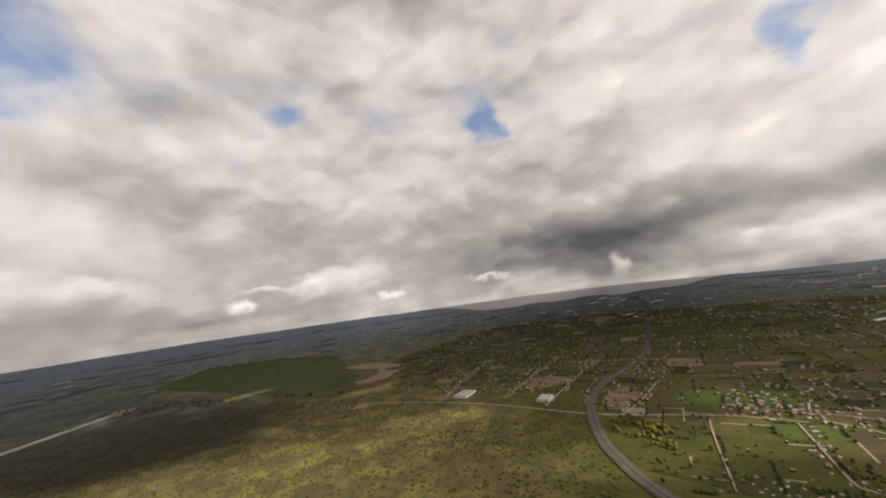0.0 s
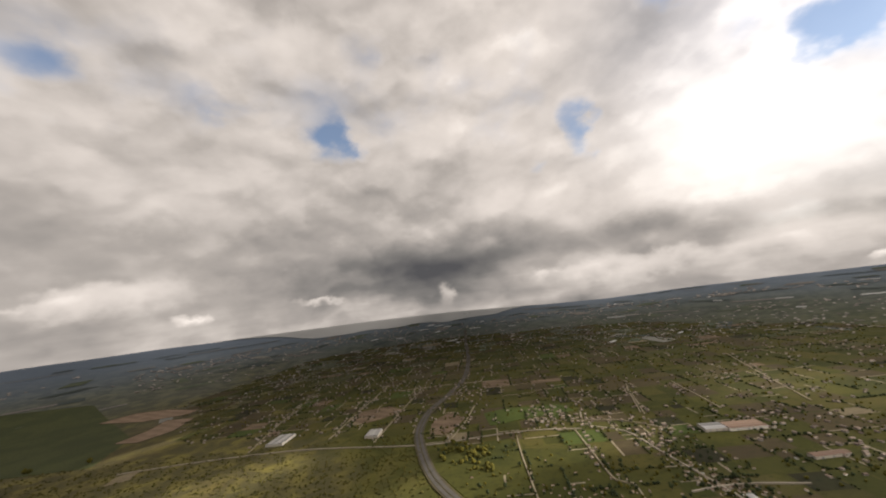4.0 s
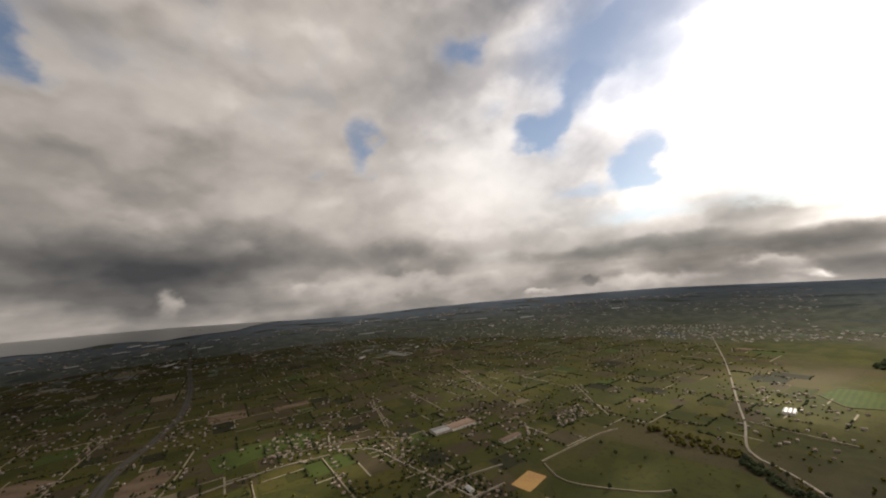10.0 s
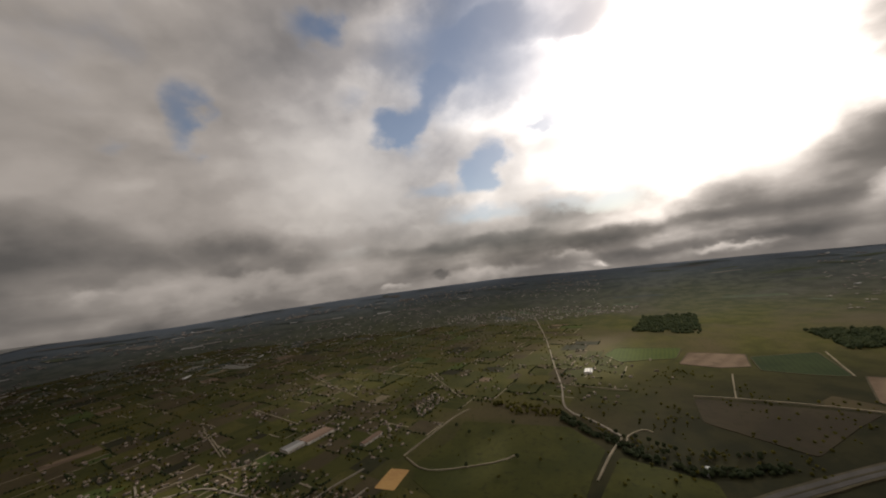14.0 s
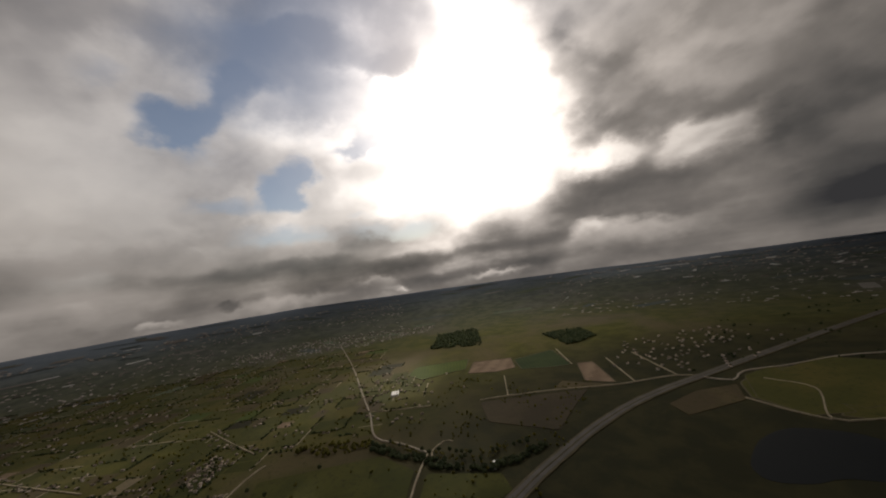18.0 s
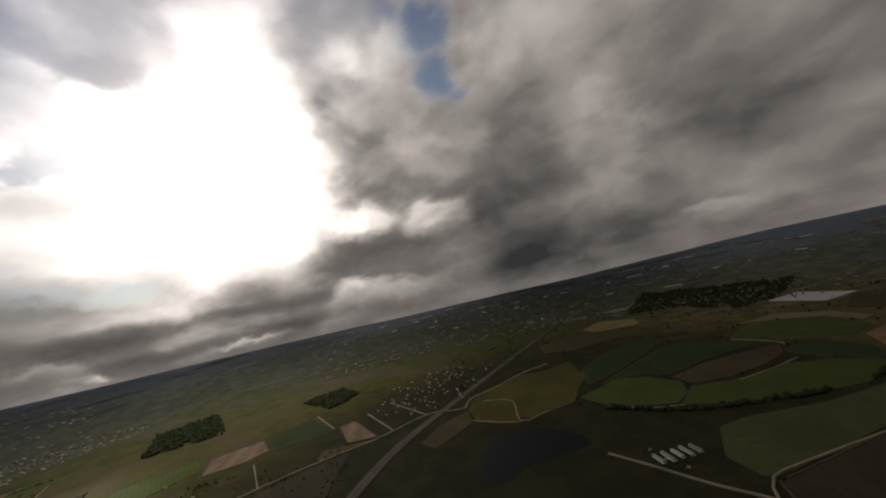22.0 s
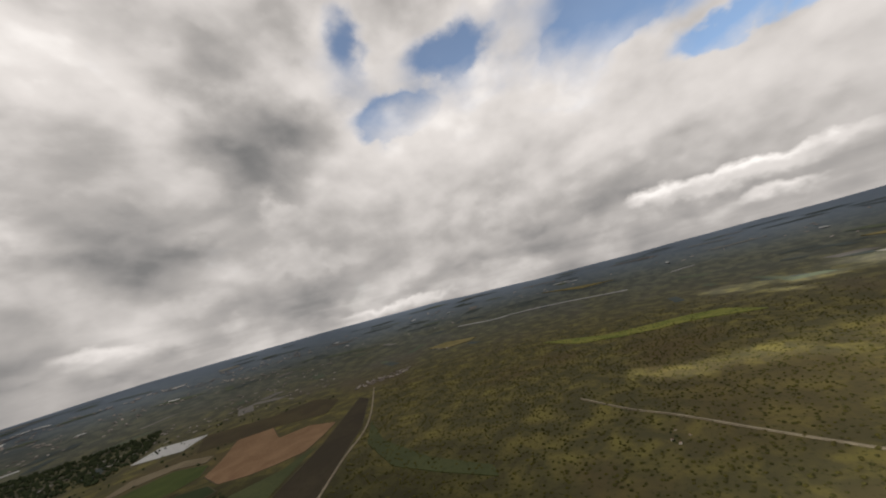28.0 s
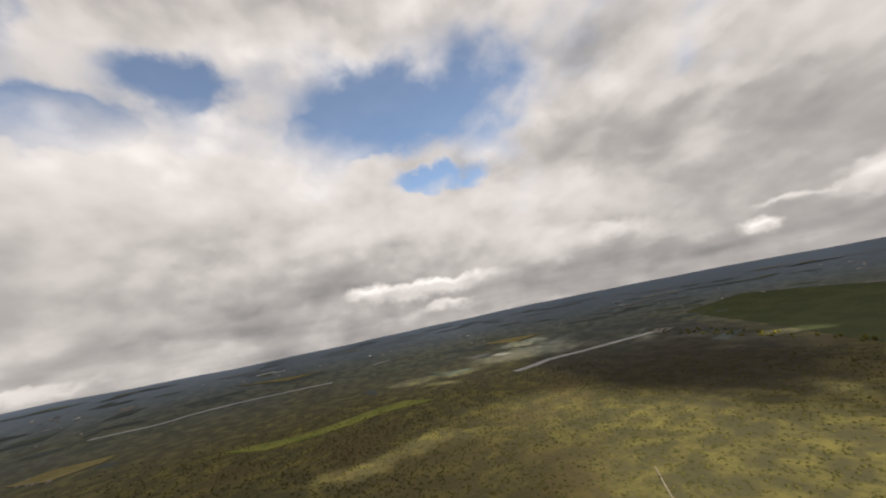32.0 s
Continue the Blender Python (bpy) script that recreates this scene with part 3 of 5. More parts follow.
WATER = water_mat("river_water", (0.19, 0.19, 0.18), 0.3, 0.5)
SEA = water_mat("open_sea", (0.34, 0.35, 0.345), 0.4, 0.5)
LAKE = water_mat("lake_water", (0.011, 0.013, 0.014), 0.4, 0.04)


def leaf_mat(name, low, high, dark):
    n = Net(name)
    g = n.add("ShaderNodeNewGeometry")
    n1 = n.noise(g.outputs["Position"], 0.5, 4, 0.65)
    c = n.mix(g.outputs["Random Per Island"], low, high)
    c = n.mix(n.span(n1.outputs[0], 0.45, 0.7), c, dark)
    return n.surface(c, 0.95, None, 0.0, 0.1)


LEAF = leaf_mat("evergreen_leaves", (0.059, 0.057, 0.013), (0.111, 0.096, 0.016), (0.041, 0.041, 0.012))
HEATHLEAF = leaf_mat("heath_scrub_leaves", (0.046, 0.045, 0.014), (0.090, 0.078, 0.019), (0.035, 0.035, 0.012))
PINE = leaf_mat("pine_needles", (0.025, 0.034, 0.016), (0.043, 0.052, 0.022), (0.019, 0.026, 0.013))
BARK = patchy("bark", (0.10, 0.075, 0.05), (0.13, 0.10, 0.07), (0.07, 0.05, 0.035), 0.5, 3.0)


# far fields and woods with blue-grey haze mixed into their base colours
HAZETAN = patchy("hazed_tan_field", (0.150, 0.142, 0.128), (0.190, 0.178, 0.158), (0.125, 0.122, 0.115), 0.004, 0.03)
HAZEGREEN = patchy("hazed_green_field", (0.080, 0.098, 0.064), (0.108, 0.124, 0.080), (0.066, 0.082, 0.062), 0.004, 0.03)
HAZEDARK = patchy("hazed_dark_woods", (0.054, 0.068, 0.064), (0.074, 0.088, 0.080), (0.048, 0.060, 0.058), 0.004, 0.03)
HAZEPALE = patchy("hazed_pale_field", (0.200, 0.196, 0.170), (0.240, 0.232, 0.200), (0.160, 0.160, 0.150), 0.004, 0.03)


# ---- ground ----
# how far the skyline lies below eye level, by azimuth, in degrees: open sea to the north, a wooded rise to the east
SKYLINE = [(0, 1.0), (15, 1.15), (27, 1.4), (36, 1.8), (45, 2.2), (52, 2.35), (60, 2.15), (70, 2.0), (83, 2.0), (98, 1.95), (114, 2.4), (131, 2.6), (150, 2.8), (165, 2.6), (178, 2.4), (188, 1.9), (200, 1.25), (225, 1.0), (240, 1.1), (255, 1.5), (270, 1.4), (285, 1.1), (300, 0.75), (325, 0.6), (345, 0.8), (360, 1.0)]


def skyline(dx, dy):
    az = math.degrees(math.atan2(dx, dy)) % 360
    return math.tan(radians(float(np.interp(az, [p[0] for p in SKYLINE], [p[1] for p in SKYLINE]))))


def place(x, y, up=0.0):
    """Far land is drawn closer and raised, so that the skyline keeps its height within the reach of the lens."""
    dx, dy = x - CX, y - CY
    r = math.hypot(dx, dy)
    if r <= 1500:
        return Vector((x, y, up))
    w = RIM_R - NEAR_R
    q = max(0.0, (r - NEAR_R) / w)
    s = NEAR_R + w * q / (1 + q) if r > NEAR_R else r
    fall = ((EYE_H / r) ** 4 + skyline(dx, dy) ** 4) ** 0.25
    return Vector((CX + dx * s / r, CY + dy * s / r, EYE_H - fall * s + up * s / r + max(0, s - NEAR_R) * 0.0025 * (up > 0)))


def lie(x, y, turn):
    """The pose of a building on the land at x, y, tilted as the land is."""
    o = place(x, y)
    e = (place(x + 30, y) - place(x - 30, y)).normalized()
    f = (place(x, y + 30) - place(x, y - 30)).normalized()
    up = e.cross(f).normalized()
    f = up.cross(e)
    return Matrix.Translation(o) @ Matrix((e, f, up)).transposed().to_4x4() @ Matrix.Rotation(turn, 4, "Z")


def mesh_of(name, bm, mat, smooth=False):
    me = bpy.data.meshes.new(name)
    bm.to_mesh(me)
    bm.free()
    me.materials.append(mat)
    if smooth:
        me.shade_smooth()
    return me


def part(name, bm, mat, parent, label=""):
    ob = new(name, mesh_of(name, bm, mat))
    ob.parent = parent
    if label:
        ob["label"] = label
    return ob


def build_ground():
    rings, seg = [], 288
    s = 0.0
    while s < RIM_R - 12:
        s += 60 if s < 1900 else 45 if s < 3900 else 30
        s = min(s, RIM_R - 12)
        w = RIM_R - NEAR_R
        k = (s - NEAR_R) / w
        rings.append(s if s <= NEAR_R else NEAR_R + w * k / (1 - k))
    verts = [tuple(place(CX, CY))]
    for r in rings:
        for i in range(seg):
            a = 2 * math.pi * i / seg
            p = place(CX + r * math.sin(a), CY + r * math.cos(a))
            hump = 7 * noise.noise((a * 9, 3.1, 0)) * min(max((r - 12000) / 20000, 0), 1)
            verts.append((p.x, p.y, p.z + hump))
    faces = [(0, 1 + (i + 1) % seg, 1 + i) for i in range(seg)]
    for k in range(len(rings) - 1):
        b, c = 1 + k * seg, 1 + (k + 1) * seg
        faces += [(b + i, b + (i + 1) % seg, c + (i + 1) % seg, c + i) for i in range(seg)]
    me = bpy.data.meshes.new("ground")
    me.from_pydata(verts, [], faces)
    me.flip_normals()
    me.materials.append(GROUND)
    me.shade_smooth()
    me.update()
    return tagged(new("ground", me), "wide plain of green farmland and olive brown heath", "ground", kind="structure")


ground = build_ground()


def build_deck():
    """A low dome of cloud over the whole plain."""
    seg, verts, faces = 144, [], []
    radii = [150 * k for k in range(1, 33)]
    radii[-1] = 4780
    verts.append((CX, CY, EYE_H - 9 + 681))
    for r in radii:
        z = EYE_H - 9 + 681 * (1 - (r / 4780) ** 2) ** 1.1
        verts += [(CX + r * math.sin(2 * math.pi * i / seg), CY + r * math.cos(2 * math.pi * i / seg), z) for i in range(seg)]
    faces += [(0, 1 + i, 1 + (i + 1) % seg) for i in range(seg)]
    for k in range(len(radii) - 1):
        b, c = 1 + k * seg, 1 + (k + 1) * seg
        faces += [(b + i, c + i, c + (i + 1) % seg, b + (i + 1) % seg) for i in range(seg)]
    # the far edge hangs down behind the skyline
    b = len(verts) - seg
    verts += [(CX + 4782 * math.sin(2 * math.pi * i / seg), CY + 4782 * math.cos(2 * math.pi * i / seg), EYE_H - 330) for i in range(seg)]
    faces += [(b + i, b + seg + i, b + seg + (i + 1) % seg, b + (i + 1) % seg) for i in range(seg)]
    me = bpy.data.meshes.new("cloud_deck")
    me.from_pydata(verts, [], faces)
    me.materials.append(CLOUD)
    me.shade_smooth()
    return tagged(new("backdrop_cloud_deck", me), "broken grey and cream cloud deck with blue gaps", "clouds", kind="structure")


deck = build_deck()


# ---- fields, water, roads ----
def outline(points, step=60.0, round_by=0.06):
    """A polygon with slightly eased corners and edges cut into short steps."""
    out, n = [], len(points)
    for i in range(n):
        p0, p1, p2 = (Vector((*points[(i + k) % n], 0)) for k in (-1, 0, 1))
        a, b = p1.lerp(p0, round_by), p1.lerp(p2, round_by)
        out += [a, a.lerp(b, 0.5).lerp(p1, 0.45), b]
    return [(p.x, p.y) for p in out]


def sheet(points, up):
    bm = bmesh.new()
    vs = [bm.verts.new((x, y, 0)) for x, y in points]
    f = bm.faces.new(vs)
    f.normal_update()
    if f.normal.z < 0:
        f.normal_flip()
    bmesh.ops.triangulate(bm, faces=bm.faces[:])
    for _ in range(6):
        long = [e for e in bm.edges if e.calc_length() > 130]
        if not long:
            break
        bmesh.ops.subdivide_edges(bm, edges=long, cuts=1)
        bmesh.ops.triangulate(bm, faces=bm.faces[:])
    top = bm.faces[:]
    edge = [e for e in bm.edges if e.is_boundary]
    low = bmesh.ops.extrude_edge_only(bm, edges=edge)
    for v in bm.verts:
        v.co.z = up
    for v in (g for g in low["geom"] if isinstance(g, bmesh.types.BMVert)):
        v.co.z = -0.5
    for v in bm.verts:
        v.co = place(v.co.x, v.co.y, v.co.z)
    return bm


LAYER = [0.5]
TILLED = []
EDGED = []
LANES = []


def field(name, mat, label, points, category="field"):
    LAYER[0] += 0.03
    if name not in ("pasture", "meadow", "plot"):
        TILLED.append(points)
    ob = new(name, mesh_of(name, sheet(outline(points), LAYER[0]), mat))
    if name in ("crop_field", "ploughed_field", "stubble_field", "fallow_field"):
        rim = [Vector((x, y, 0)) for x, y in outline(points)]
        EDGED.append((ob, rim + rim[:2]))
    return tagged(ob, label, category, kind="structure")


def water(name, label, points):
    ob = new(name, mesh_of(name, sheet(outline(points, 60.0, 0.32), 0.35), LAKE if name == "lake" else WATER))
    return tagged(ob, label, "water", kind="structure")


def river(points, width, label):
    ob = new("river", mesh_of("river", strip(curve_through(points), 0, width, 1.2, 0.4), WATER))
    return tagged(ob, label, "water", kind="structure")


def curve_through(points, step=25.0):
    """A smooth line through the points, in even steps."""
    ps = [Vector((*p, 0)) for p in points]
    ps = [ps[0] * 2 - ps[1]] + ps + [ps[-1] * 2 - ps[-2]]
    out = []
    for i in range(1, len(ps) - 2):
        a, b, c, d = ps[i - 1:i + 3]
        k = max(2, int((c - b).length / step))
        for j in range(k):
            t = j / k
            out.append(0.5 * ((2 * b) + (c - a) * t + (2 * a - 5 * b + 4 * c - d) * t * t + (3 * b - a - 3 * c + d) * t ** 3))
    out.append(ps[-2])
    return out


def strip(line, off, width, up, wobble=0.0):
    """A band along a line, off metres to its side, with a kerb-high edge down to the ground."""
    bm = bmesh.new()
    last = None
    for i, p in enumerate(line):
        d = (line[min(i + 1, len(line) - 1)] - line[max(i - 1, 0)]).normalized()
        side = Vector((d.y, -d.x, 0))
        w = width / 2 * (1 + wobble * noise.noise((p.x * 0.02, p.y * 0.02, off)))
        row = []
        for o, h in ((-w - 0.4, -0.3), (-w, up), (w, up), (w + 0.4, -0.3)):
            q = p + side * (off + o)
            row.append(bm.verts.new(place(q.x, q.y, h)))
        if last:
            for k in range(3):
                bm.faces.new((last[k], last[k + 1], row[k + 1], row[k]))
        last = row
    bmesh.ops.recalc_face_normals(bm, faces=bm.faces[:])
    if sum(f.normal.z for f in bm.faces) < 0:
        bmesh.ops.reverse_faces(bm, faces=bm.faces[:])
    return bm


def build_sea(az0, az1, near):
    """Open water beyond the plain, from its shore to the skyline."""
    bm = bmesh.new()
    steps = [near * 1.35 ** k for k in range(14)]
    last = None
    for i in range(41):
        a = radians(az0 + (az1 - az0) * i / 40)
        shore = (1 + 9 * max(0.0, 1 - i / 14) ** 2 + 5 * max(0.0, 1 - (40 - i) / 9) ** 2) + 0.12 * noise.noise((a * 12, 0.5, 4.0)) + 0.05 * noise.noise((a * 40, 0.5, 4.0))
        row = [bm.verts.new(place(CX + r * shore * math.sin(a), CY + r * shore * math.cos(a), 3.0)) for r in steps]
        if last:
            for k in range(len(row) - 1):
                bm.faces.new((last[k], last[k + 1], row[k + 1], row[k]))
        last = row
    bmesh.ops.recalc_face_normals(bm, faces=bm.faces[:])
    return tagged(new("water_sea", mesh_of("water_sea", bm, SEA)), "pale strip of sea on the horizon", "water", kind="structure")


ROADS = []


def lane(name, width, points, mat=None, label="sandy unpaved lane between fields", layer=2.2, straight=False):
    line = curve_through(points)
    ROADS.append(line)
    ob = new(name, mesh_of(name, strip(line, 0, width, layer, 0.25), mat or TRACK))
    LANES.append((ob, line))
    return tagged(ob, label, "road", kind="structure")


def motorway(points):
    line = curve_through(points)
    ROADS.append(line)
    root = tagged(new("road_motorway"), "curving grey dual carriageway motorway with earth verges", "motorway", kind="structure")
    part("verge", strip(line, 0, 32, 2.4, 0.12), VERGE, root, "brown grass verge")
    for s in (-1, 1):
        part("carriageway", strip(line, s * 6.4, 9.0, 2.9), ASPHALT, root, "worn pale grey asphalt carriageway")
    part("median", strip(line, 0, 2.6, 3.1), VERGE, root, "narrow planted central reservation")
    return root


field("pasture", OLIVE, "wide flat dull green pasture bounded by trees", [(-2703, 3226), (-3067, 4545), (-2070, 4373), (-1212, 3804), (-859, 2921), (-565, 2211), (-579, 1837), (-978, 2063), (-1664, 2573)])
field("fallow_field", DARKFALLOW, "long brown fallow field beside the boundary track", [(-120, -559), (-120, -509), (-183, -459), (-283, -513), (-418, -587), (-572, -667), (-772, -783), (-964, -890), (-1287, -1143), (-1316, -1230), (-1034, -1070), (-831, -954), (-560, -831), (-317, -696)])
field("pasture", OLIVE, "rough green brown field along the ditch", [(-160, -792), (-309, -840), (-430, -905), (-549, -1013), (-677, -960), (-834, -979), (-580, -859), (-329, -719), (-150, -589), (-107, -572), (-74, -634), (-99, -751)])
field("pasture", MEADOW, "wide green pasture beside the football pitch", [(1029, 164), (920, -91), (803, -127), (716, -65), (648, -23), (708, 230), (778, 278), (837, 281), (938, 193)])
field("pasture", MEADOW, "green pasture beside the straight lane", [(772, -141), (662, -253), (610, -236), (593, -134), (640, -41)])
field("ploughed_field", CLAY, "freshly ploughed pale brown field beside the wide pasture", [(-873, 2821), (-735, 2928), (-552, 2821), (-363, 2586), (-412, 2508), (-618, 2575)])
field("ploughed_field", CLAY, "pale brown ploughed strip behind the hedgerow", [(-612, 2162), (-526, 2297), (-490, 2465), (-353, 2366), (-401, 2157), (-511, 2076)])
field("sand_yard", SAND, "bare pale sandy yard beside the main road", [(-465, 1564), (-452, 1632), (-392, 1648), (-402, 1562)])
field("football_pitch", PITCH, "bare ochre earth football pitch at the village edge", [(766, 356), (832, 333), (817, 290), (750, 313)])
field("meadow", BRIGHT, "long bright green meadow behind the motorway bend", [(668, 1203), (746, 1185), (898, 1070), (894, 976), (727, 1049), (615, 1081)])
field("plot", SOIL, "brown building plots beside the motorway", [(440, 1166), (495, 1271), (598, 1322), (594, 1208), (519, 1154), (477, 1125)])
field("plot", SOIL, "brown garden plots beside the main road", [(261, 1584), (342, 1644), (450, 1616), (479, 1498), (383, 1472), (299, 1472)])
field("pasture", MEADOW, "green paddock enclosed by farm lanes", [(581, 875), (681, 768), (604, 623), (610, 582), (550, 507), (450, 658)])
field("pasture", MEADOW, "green paddock along the motorway", [(423, 1046), (606, 949), (442, 670), (345, 774), (349, 950)])
field("ploughed_field", SOIL, "grey brown bare field near the estate road", [(1273, -581), (1387, -690), (1289, -819), (1166, -736), (1188, -658)])
field("ploughed_field", SOIL, "grey brown bare field beside the motorway", [(1001, -894), (963, -935), (775, -797), (859, -759)])
field("crop_field", DARKGREEN, "dark green crop field between bare fields", [(1257, -808), (1222, -997), (1007, -874), (1045, -812), (1127, -732)])
field("crop_field", BRIGHT, "fresh green crop field near the town road", [(1483, -415), (1568, -502), (1454, -709), (1330, -609), (1354, -533), (1371, -429)])
field("plot", FALLOW, "brown bare strip beside the estate road", [(888, -650), (918, -718), (772, -779), (818, -718)])
field("pasture", DARKFALLOW, "grey green rough pasture below the estate road", [(992, -439), (809, -707), (772, -616), (697, -459), (865, -375)])
field("plot", FALLOW, "bare brown ground beside the motorway", [(591, -735), (582, -848), (528, -946), (476, -856), (510, -757), (530, -701)])
field("crop_field", DULL, "brownish fallow field beside the frontage road", [(473, -876), (525, -960), (529, -1101), (409, -1214), (320, -1128), (371, -994), (344, -864), (395, -845)])
field("crop_field", DULL, "brownish fallow field with a dirt track", [(322, -864), (344, -980), (291, -1084), (210, -1220), (148, -1249), (187, -1071), (194, -952), (270, -884)])
field("ploughed_field", OCHRE, "large orange brown ploughed field with a curved edge", [(-631, -1313), (-596, -1162), (-643, -1083), (-706, -1031), (-788, -988), (-914, -1035), (-1028, -1092), (-1011, -1234), (-906, -1294), (-1016, -1488), (-912, -1593), (-735, -1401)])
field("stubble_field", SAND, "tan stubble strip beside green crops", [(-429, -1652), (-593, -1773), (-736, -1679), (-777, -1525), (-721, -1477), (-672, -1610), (-546, -1652)])
field("crop_field", BRIGHT, "bright green crop field with rounded corners", [(-349, -1468), (-446, -1606), (-553, -1601), (-661, -1588), (-709, -1430), (-631, -1338), (-564, -1331), (-448, -1343), (-374, -1398)])
field("crop_field", DARKGREEN, "dark green crop field beside the orange soil", [(-418, -1253), (-535, -1271), (-587, -1196), (-564, -1107), (-525, -1117), (-460, -1163), (-411, -1201)])
field("stubble_field", FALLOW, "pale tan strip between green crops", [(-81, -1084), (-180, -1179), (-301, -1250), (-417, -1296), (-392, -1206), (-321, -1129), (-218, -1049), (-122, -1020)])
field("crop_field", BRIGHT, "long green crop field along the ditch", [(-62, -878), (-110, -997), (-211, -1015), (-350, -1102), (-455, -1109), (-542, -1049), (-428, -929), (-301, -888), (-192, -865)])
field("crop_field", BRIGHT, "broad bright green crop field", [(178, -982), (125, -1042), (69, -1118), (-17, -1104), (-93, -1043), (-90, -951), (-54, -891), (13, -886), (100, -906)])
field("crop_field", DARKGREEN, "dark green crop strip between tracks", [(115, -1082), (23, -1232), (-108, -1431), (-182, -1463), (-332, -1415), (-399, -1370), (-191, -1224), (-75, -1111), (13, -1150)])
field("crop_field", DARKGREEN, "dark green crop field behind the track", [(173, -1260), (113, -1412), (-15, -1601), (-91, -1624), (-136, -1552), (-31, -1349), (84, -1176), (155, -1088)])
field("stubble_field", YELLOW, "orange stubble field near the motorway", [(182, -2047), (85, -2241), (-105, -2167), (-111, -1969), (8, -1948), (124, -1933)])
field("stubble_field", FALLOW, "brown stubble field near the motorway", [(393, -1758), (268, -1934), (125, -1890), (-13, -1851), (-186, -1807), (-106, -1727), (51, -1719), (203, -1585), (349, -1592)])
field("crop_field", DULL, "brown green field along the frontage road", [(486, -1115), (440, -1281), (319, -1298), (231, -1396), (176, -1202), (227, -1078), (298, -933), (377, -931)])
field("crop_field", DULL, "dull green strip along the motorway", [(536, -1020), (511, -1138), (390, -1003), (309, -898), (360, -839), (461, -877)])
field("fallow_field", FALLOW, "wide brown fallow land behind the greenhouses", [(-795, -1707), (-971, -1989), (-1161, -1706), (-1379, -1630), (-1329, -1394), (-1133, -1270), (-1027, -1476), (-903, -1585)])
field("meadow", OLIVE, "faint green wet meadow on the heath", [(-1009, -884), (-848, -693), (-743, -452), (-707, -261), (-665, -232), (-677, -383), (-701, -542), (-828, -743)])
field("meadow", YGREEN, "long winding yellow green clearing in the woods", [(-1911, -434), (-1750, -217), (-1761, -23), (-1802, 122), (-1864, 276), (-1863, 430), (-1862, 535), (-2018, 404), (-1984, 235), (-1909, 73), (-1843, -103), (-1885, -264)])
field("stubble_field", YELLOW, "far yellow field among woods", [(-2391, -1485), (-2556, -1391), (-2543, -1113), (-2411, -1115), (-2270, -1253)])
field("stubble_field", YELLOW, "far pale yellow field beyond the river", [(-5757, -1345), (-5325, -639), (-5120, -179), (-4884, -581)])
field("stubble_field", YELLOW, "far pale yellow strip beside the river", [(-3906, 1635), (-3907, 1953), (-3673, 2239), (-3445, 1798)])
water("lake", "dark still lake beside the motorway", [(377, -569), (397, -672), (378, -760), (284, -805), (180, -756), (138, -702), (200, -661), (273, -624), (295, -574), (342, -539)])
river([(-2033, 1078), (-2053, 1194), (-2127, 1390), (-2118, 1639), (-2135, 1943), (-2142, 2234)], 60, "shallow pale winding river")
river([(-3511, -1769), (-3480, -1314), (-3619, -1143), (-3699, -735), (-3646, -316), (-3600, -18)], 55, "pale stretch of river bending through fields")
river([(-4394, 409), (-4514, 511), (-4590, 631)], 50, "thin stretch of river far across the heath")
motorway([(2500, 4500), (1796, 3275), (1260, 2315), (936, 1804), (726, 1568), (553, 1406), (440, 1247), (385, 1117), (336, 937), (324, 798), (335, 660), (390, 420), (470, 150), (545, -80), (600, -272), (622, -378), (645, -515), (655, -667), (645, -812), (622, -945), (588, -1142), (548, -1367), (505, -1602), (455, -1859), (310, -2600)])
lane("road_main_road", 4.8, [(-458, 1661), (-162, 1520), (95, 1361), (369, 1120), (471, 1058), (558, 1020), (640, 977), (697, 939), (781, 858)], STREET, "straight pale tarmac road across the plain", 2.02)
lane("road_town_road", 4.8, [(2697, -425), (1930, -301), (1390, -194), (1209, -160), (1030, -117), (940, -154), (851, -181)], STREET, "pale road running straight towards the town", 2.04)
lane("road_farm_lane", 3.9, [(842, -178), (778, -123), (705, -69)], TRACK, "sandy unpaved lane between fields", 2.06)
lane("road_farm_loop", 3.1, [(803, -176), (844, -191), (866, -238), (848, -252)], TRACK, "sandy unpaved lane between fields", 2.08)
lane("road_farm_lane", 3.1, [(624, 960), (554, 848), (443, 656)], TRACK, "sandy unpaved lane between fields", 2.10)
lane("road_village_lane", 3.6, [(760, 864), (668, 713), (616, 622), (630, 592), (591, 539), (555, 490)], TRACK, "sandy unpaved lane between fields", 2.12)
lane("road_village_street", 4.0, [(555, 490), (609, 461), (696, 419), (769, 369)], STREET, "paved pale village road", 2.14)
lane("road_village_street", 4.0, [(887, 961), (813, 873), (840, 762), (788, 628), (735, 492), (689, 384), (646, 286), (619, 208)], STREET, "main street of the village", 2.16)
lane("road_cross_street", 3.6, [(678, 508), (727, 487), (779, 455), (843, 396)], STREET, "paved pale village road", 2.18)
lane("road_row_lane", 3.6, [(166, 1404), (354, 1693), (575, 2030)], TRACK, "sandy unpaved lane between fields", 2.20)
lane("road_row_lane", 3.6, [(280, 1246), (518, 1574), (698, 1801)], TRACK, "sandy unpaved lane between fields", 2.22)
lane("road_row_lane", 3.6, [(460, 1071), (571, 1173), (698, 1312)], TRACK, "sandy unpaved lane between fields", 2.24)
lane("road_row_lane", 3.6, [(-80, 1503), (39, 1827), (233, 2289)], TRACK, "sandy unpaved lane between fields", 2.26)
lane("road_plain_lane", 3.6, [(578, 1850), (802, 1720), (963, 1594)], TRACK, "sandy unpaved lane between fields", 2.28)
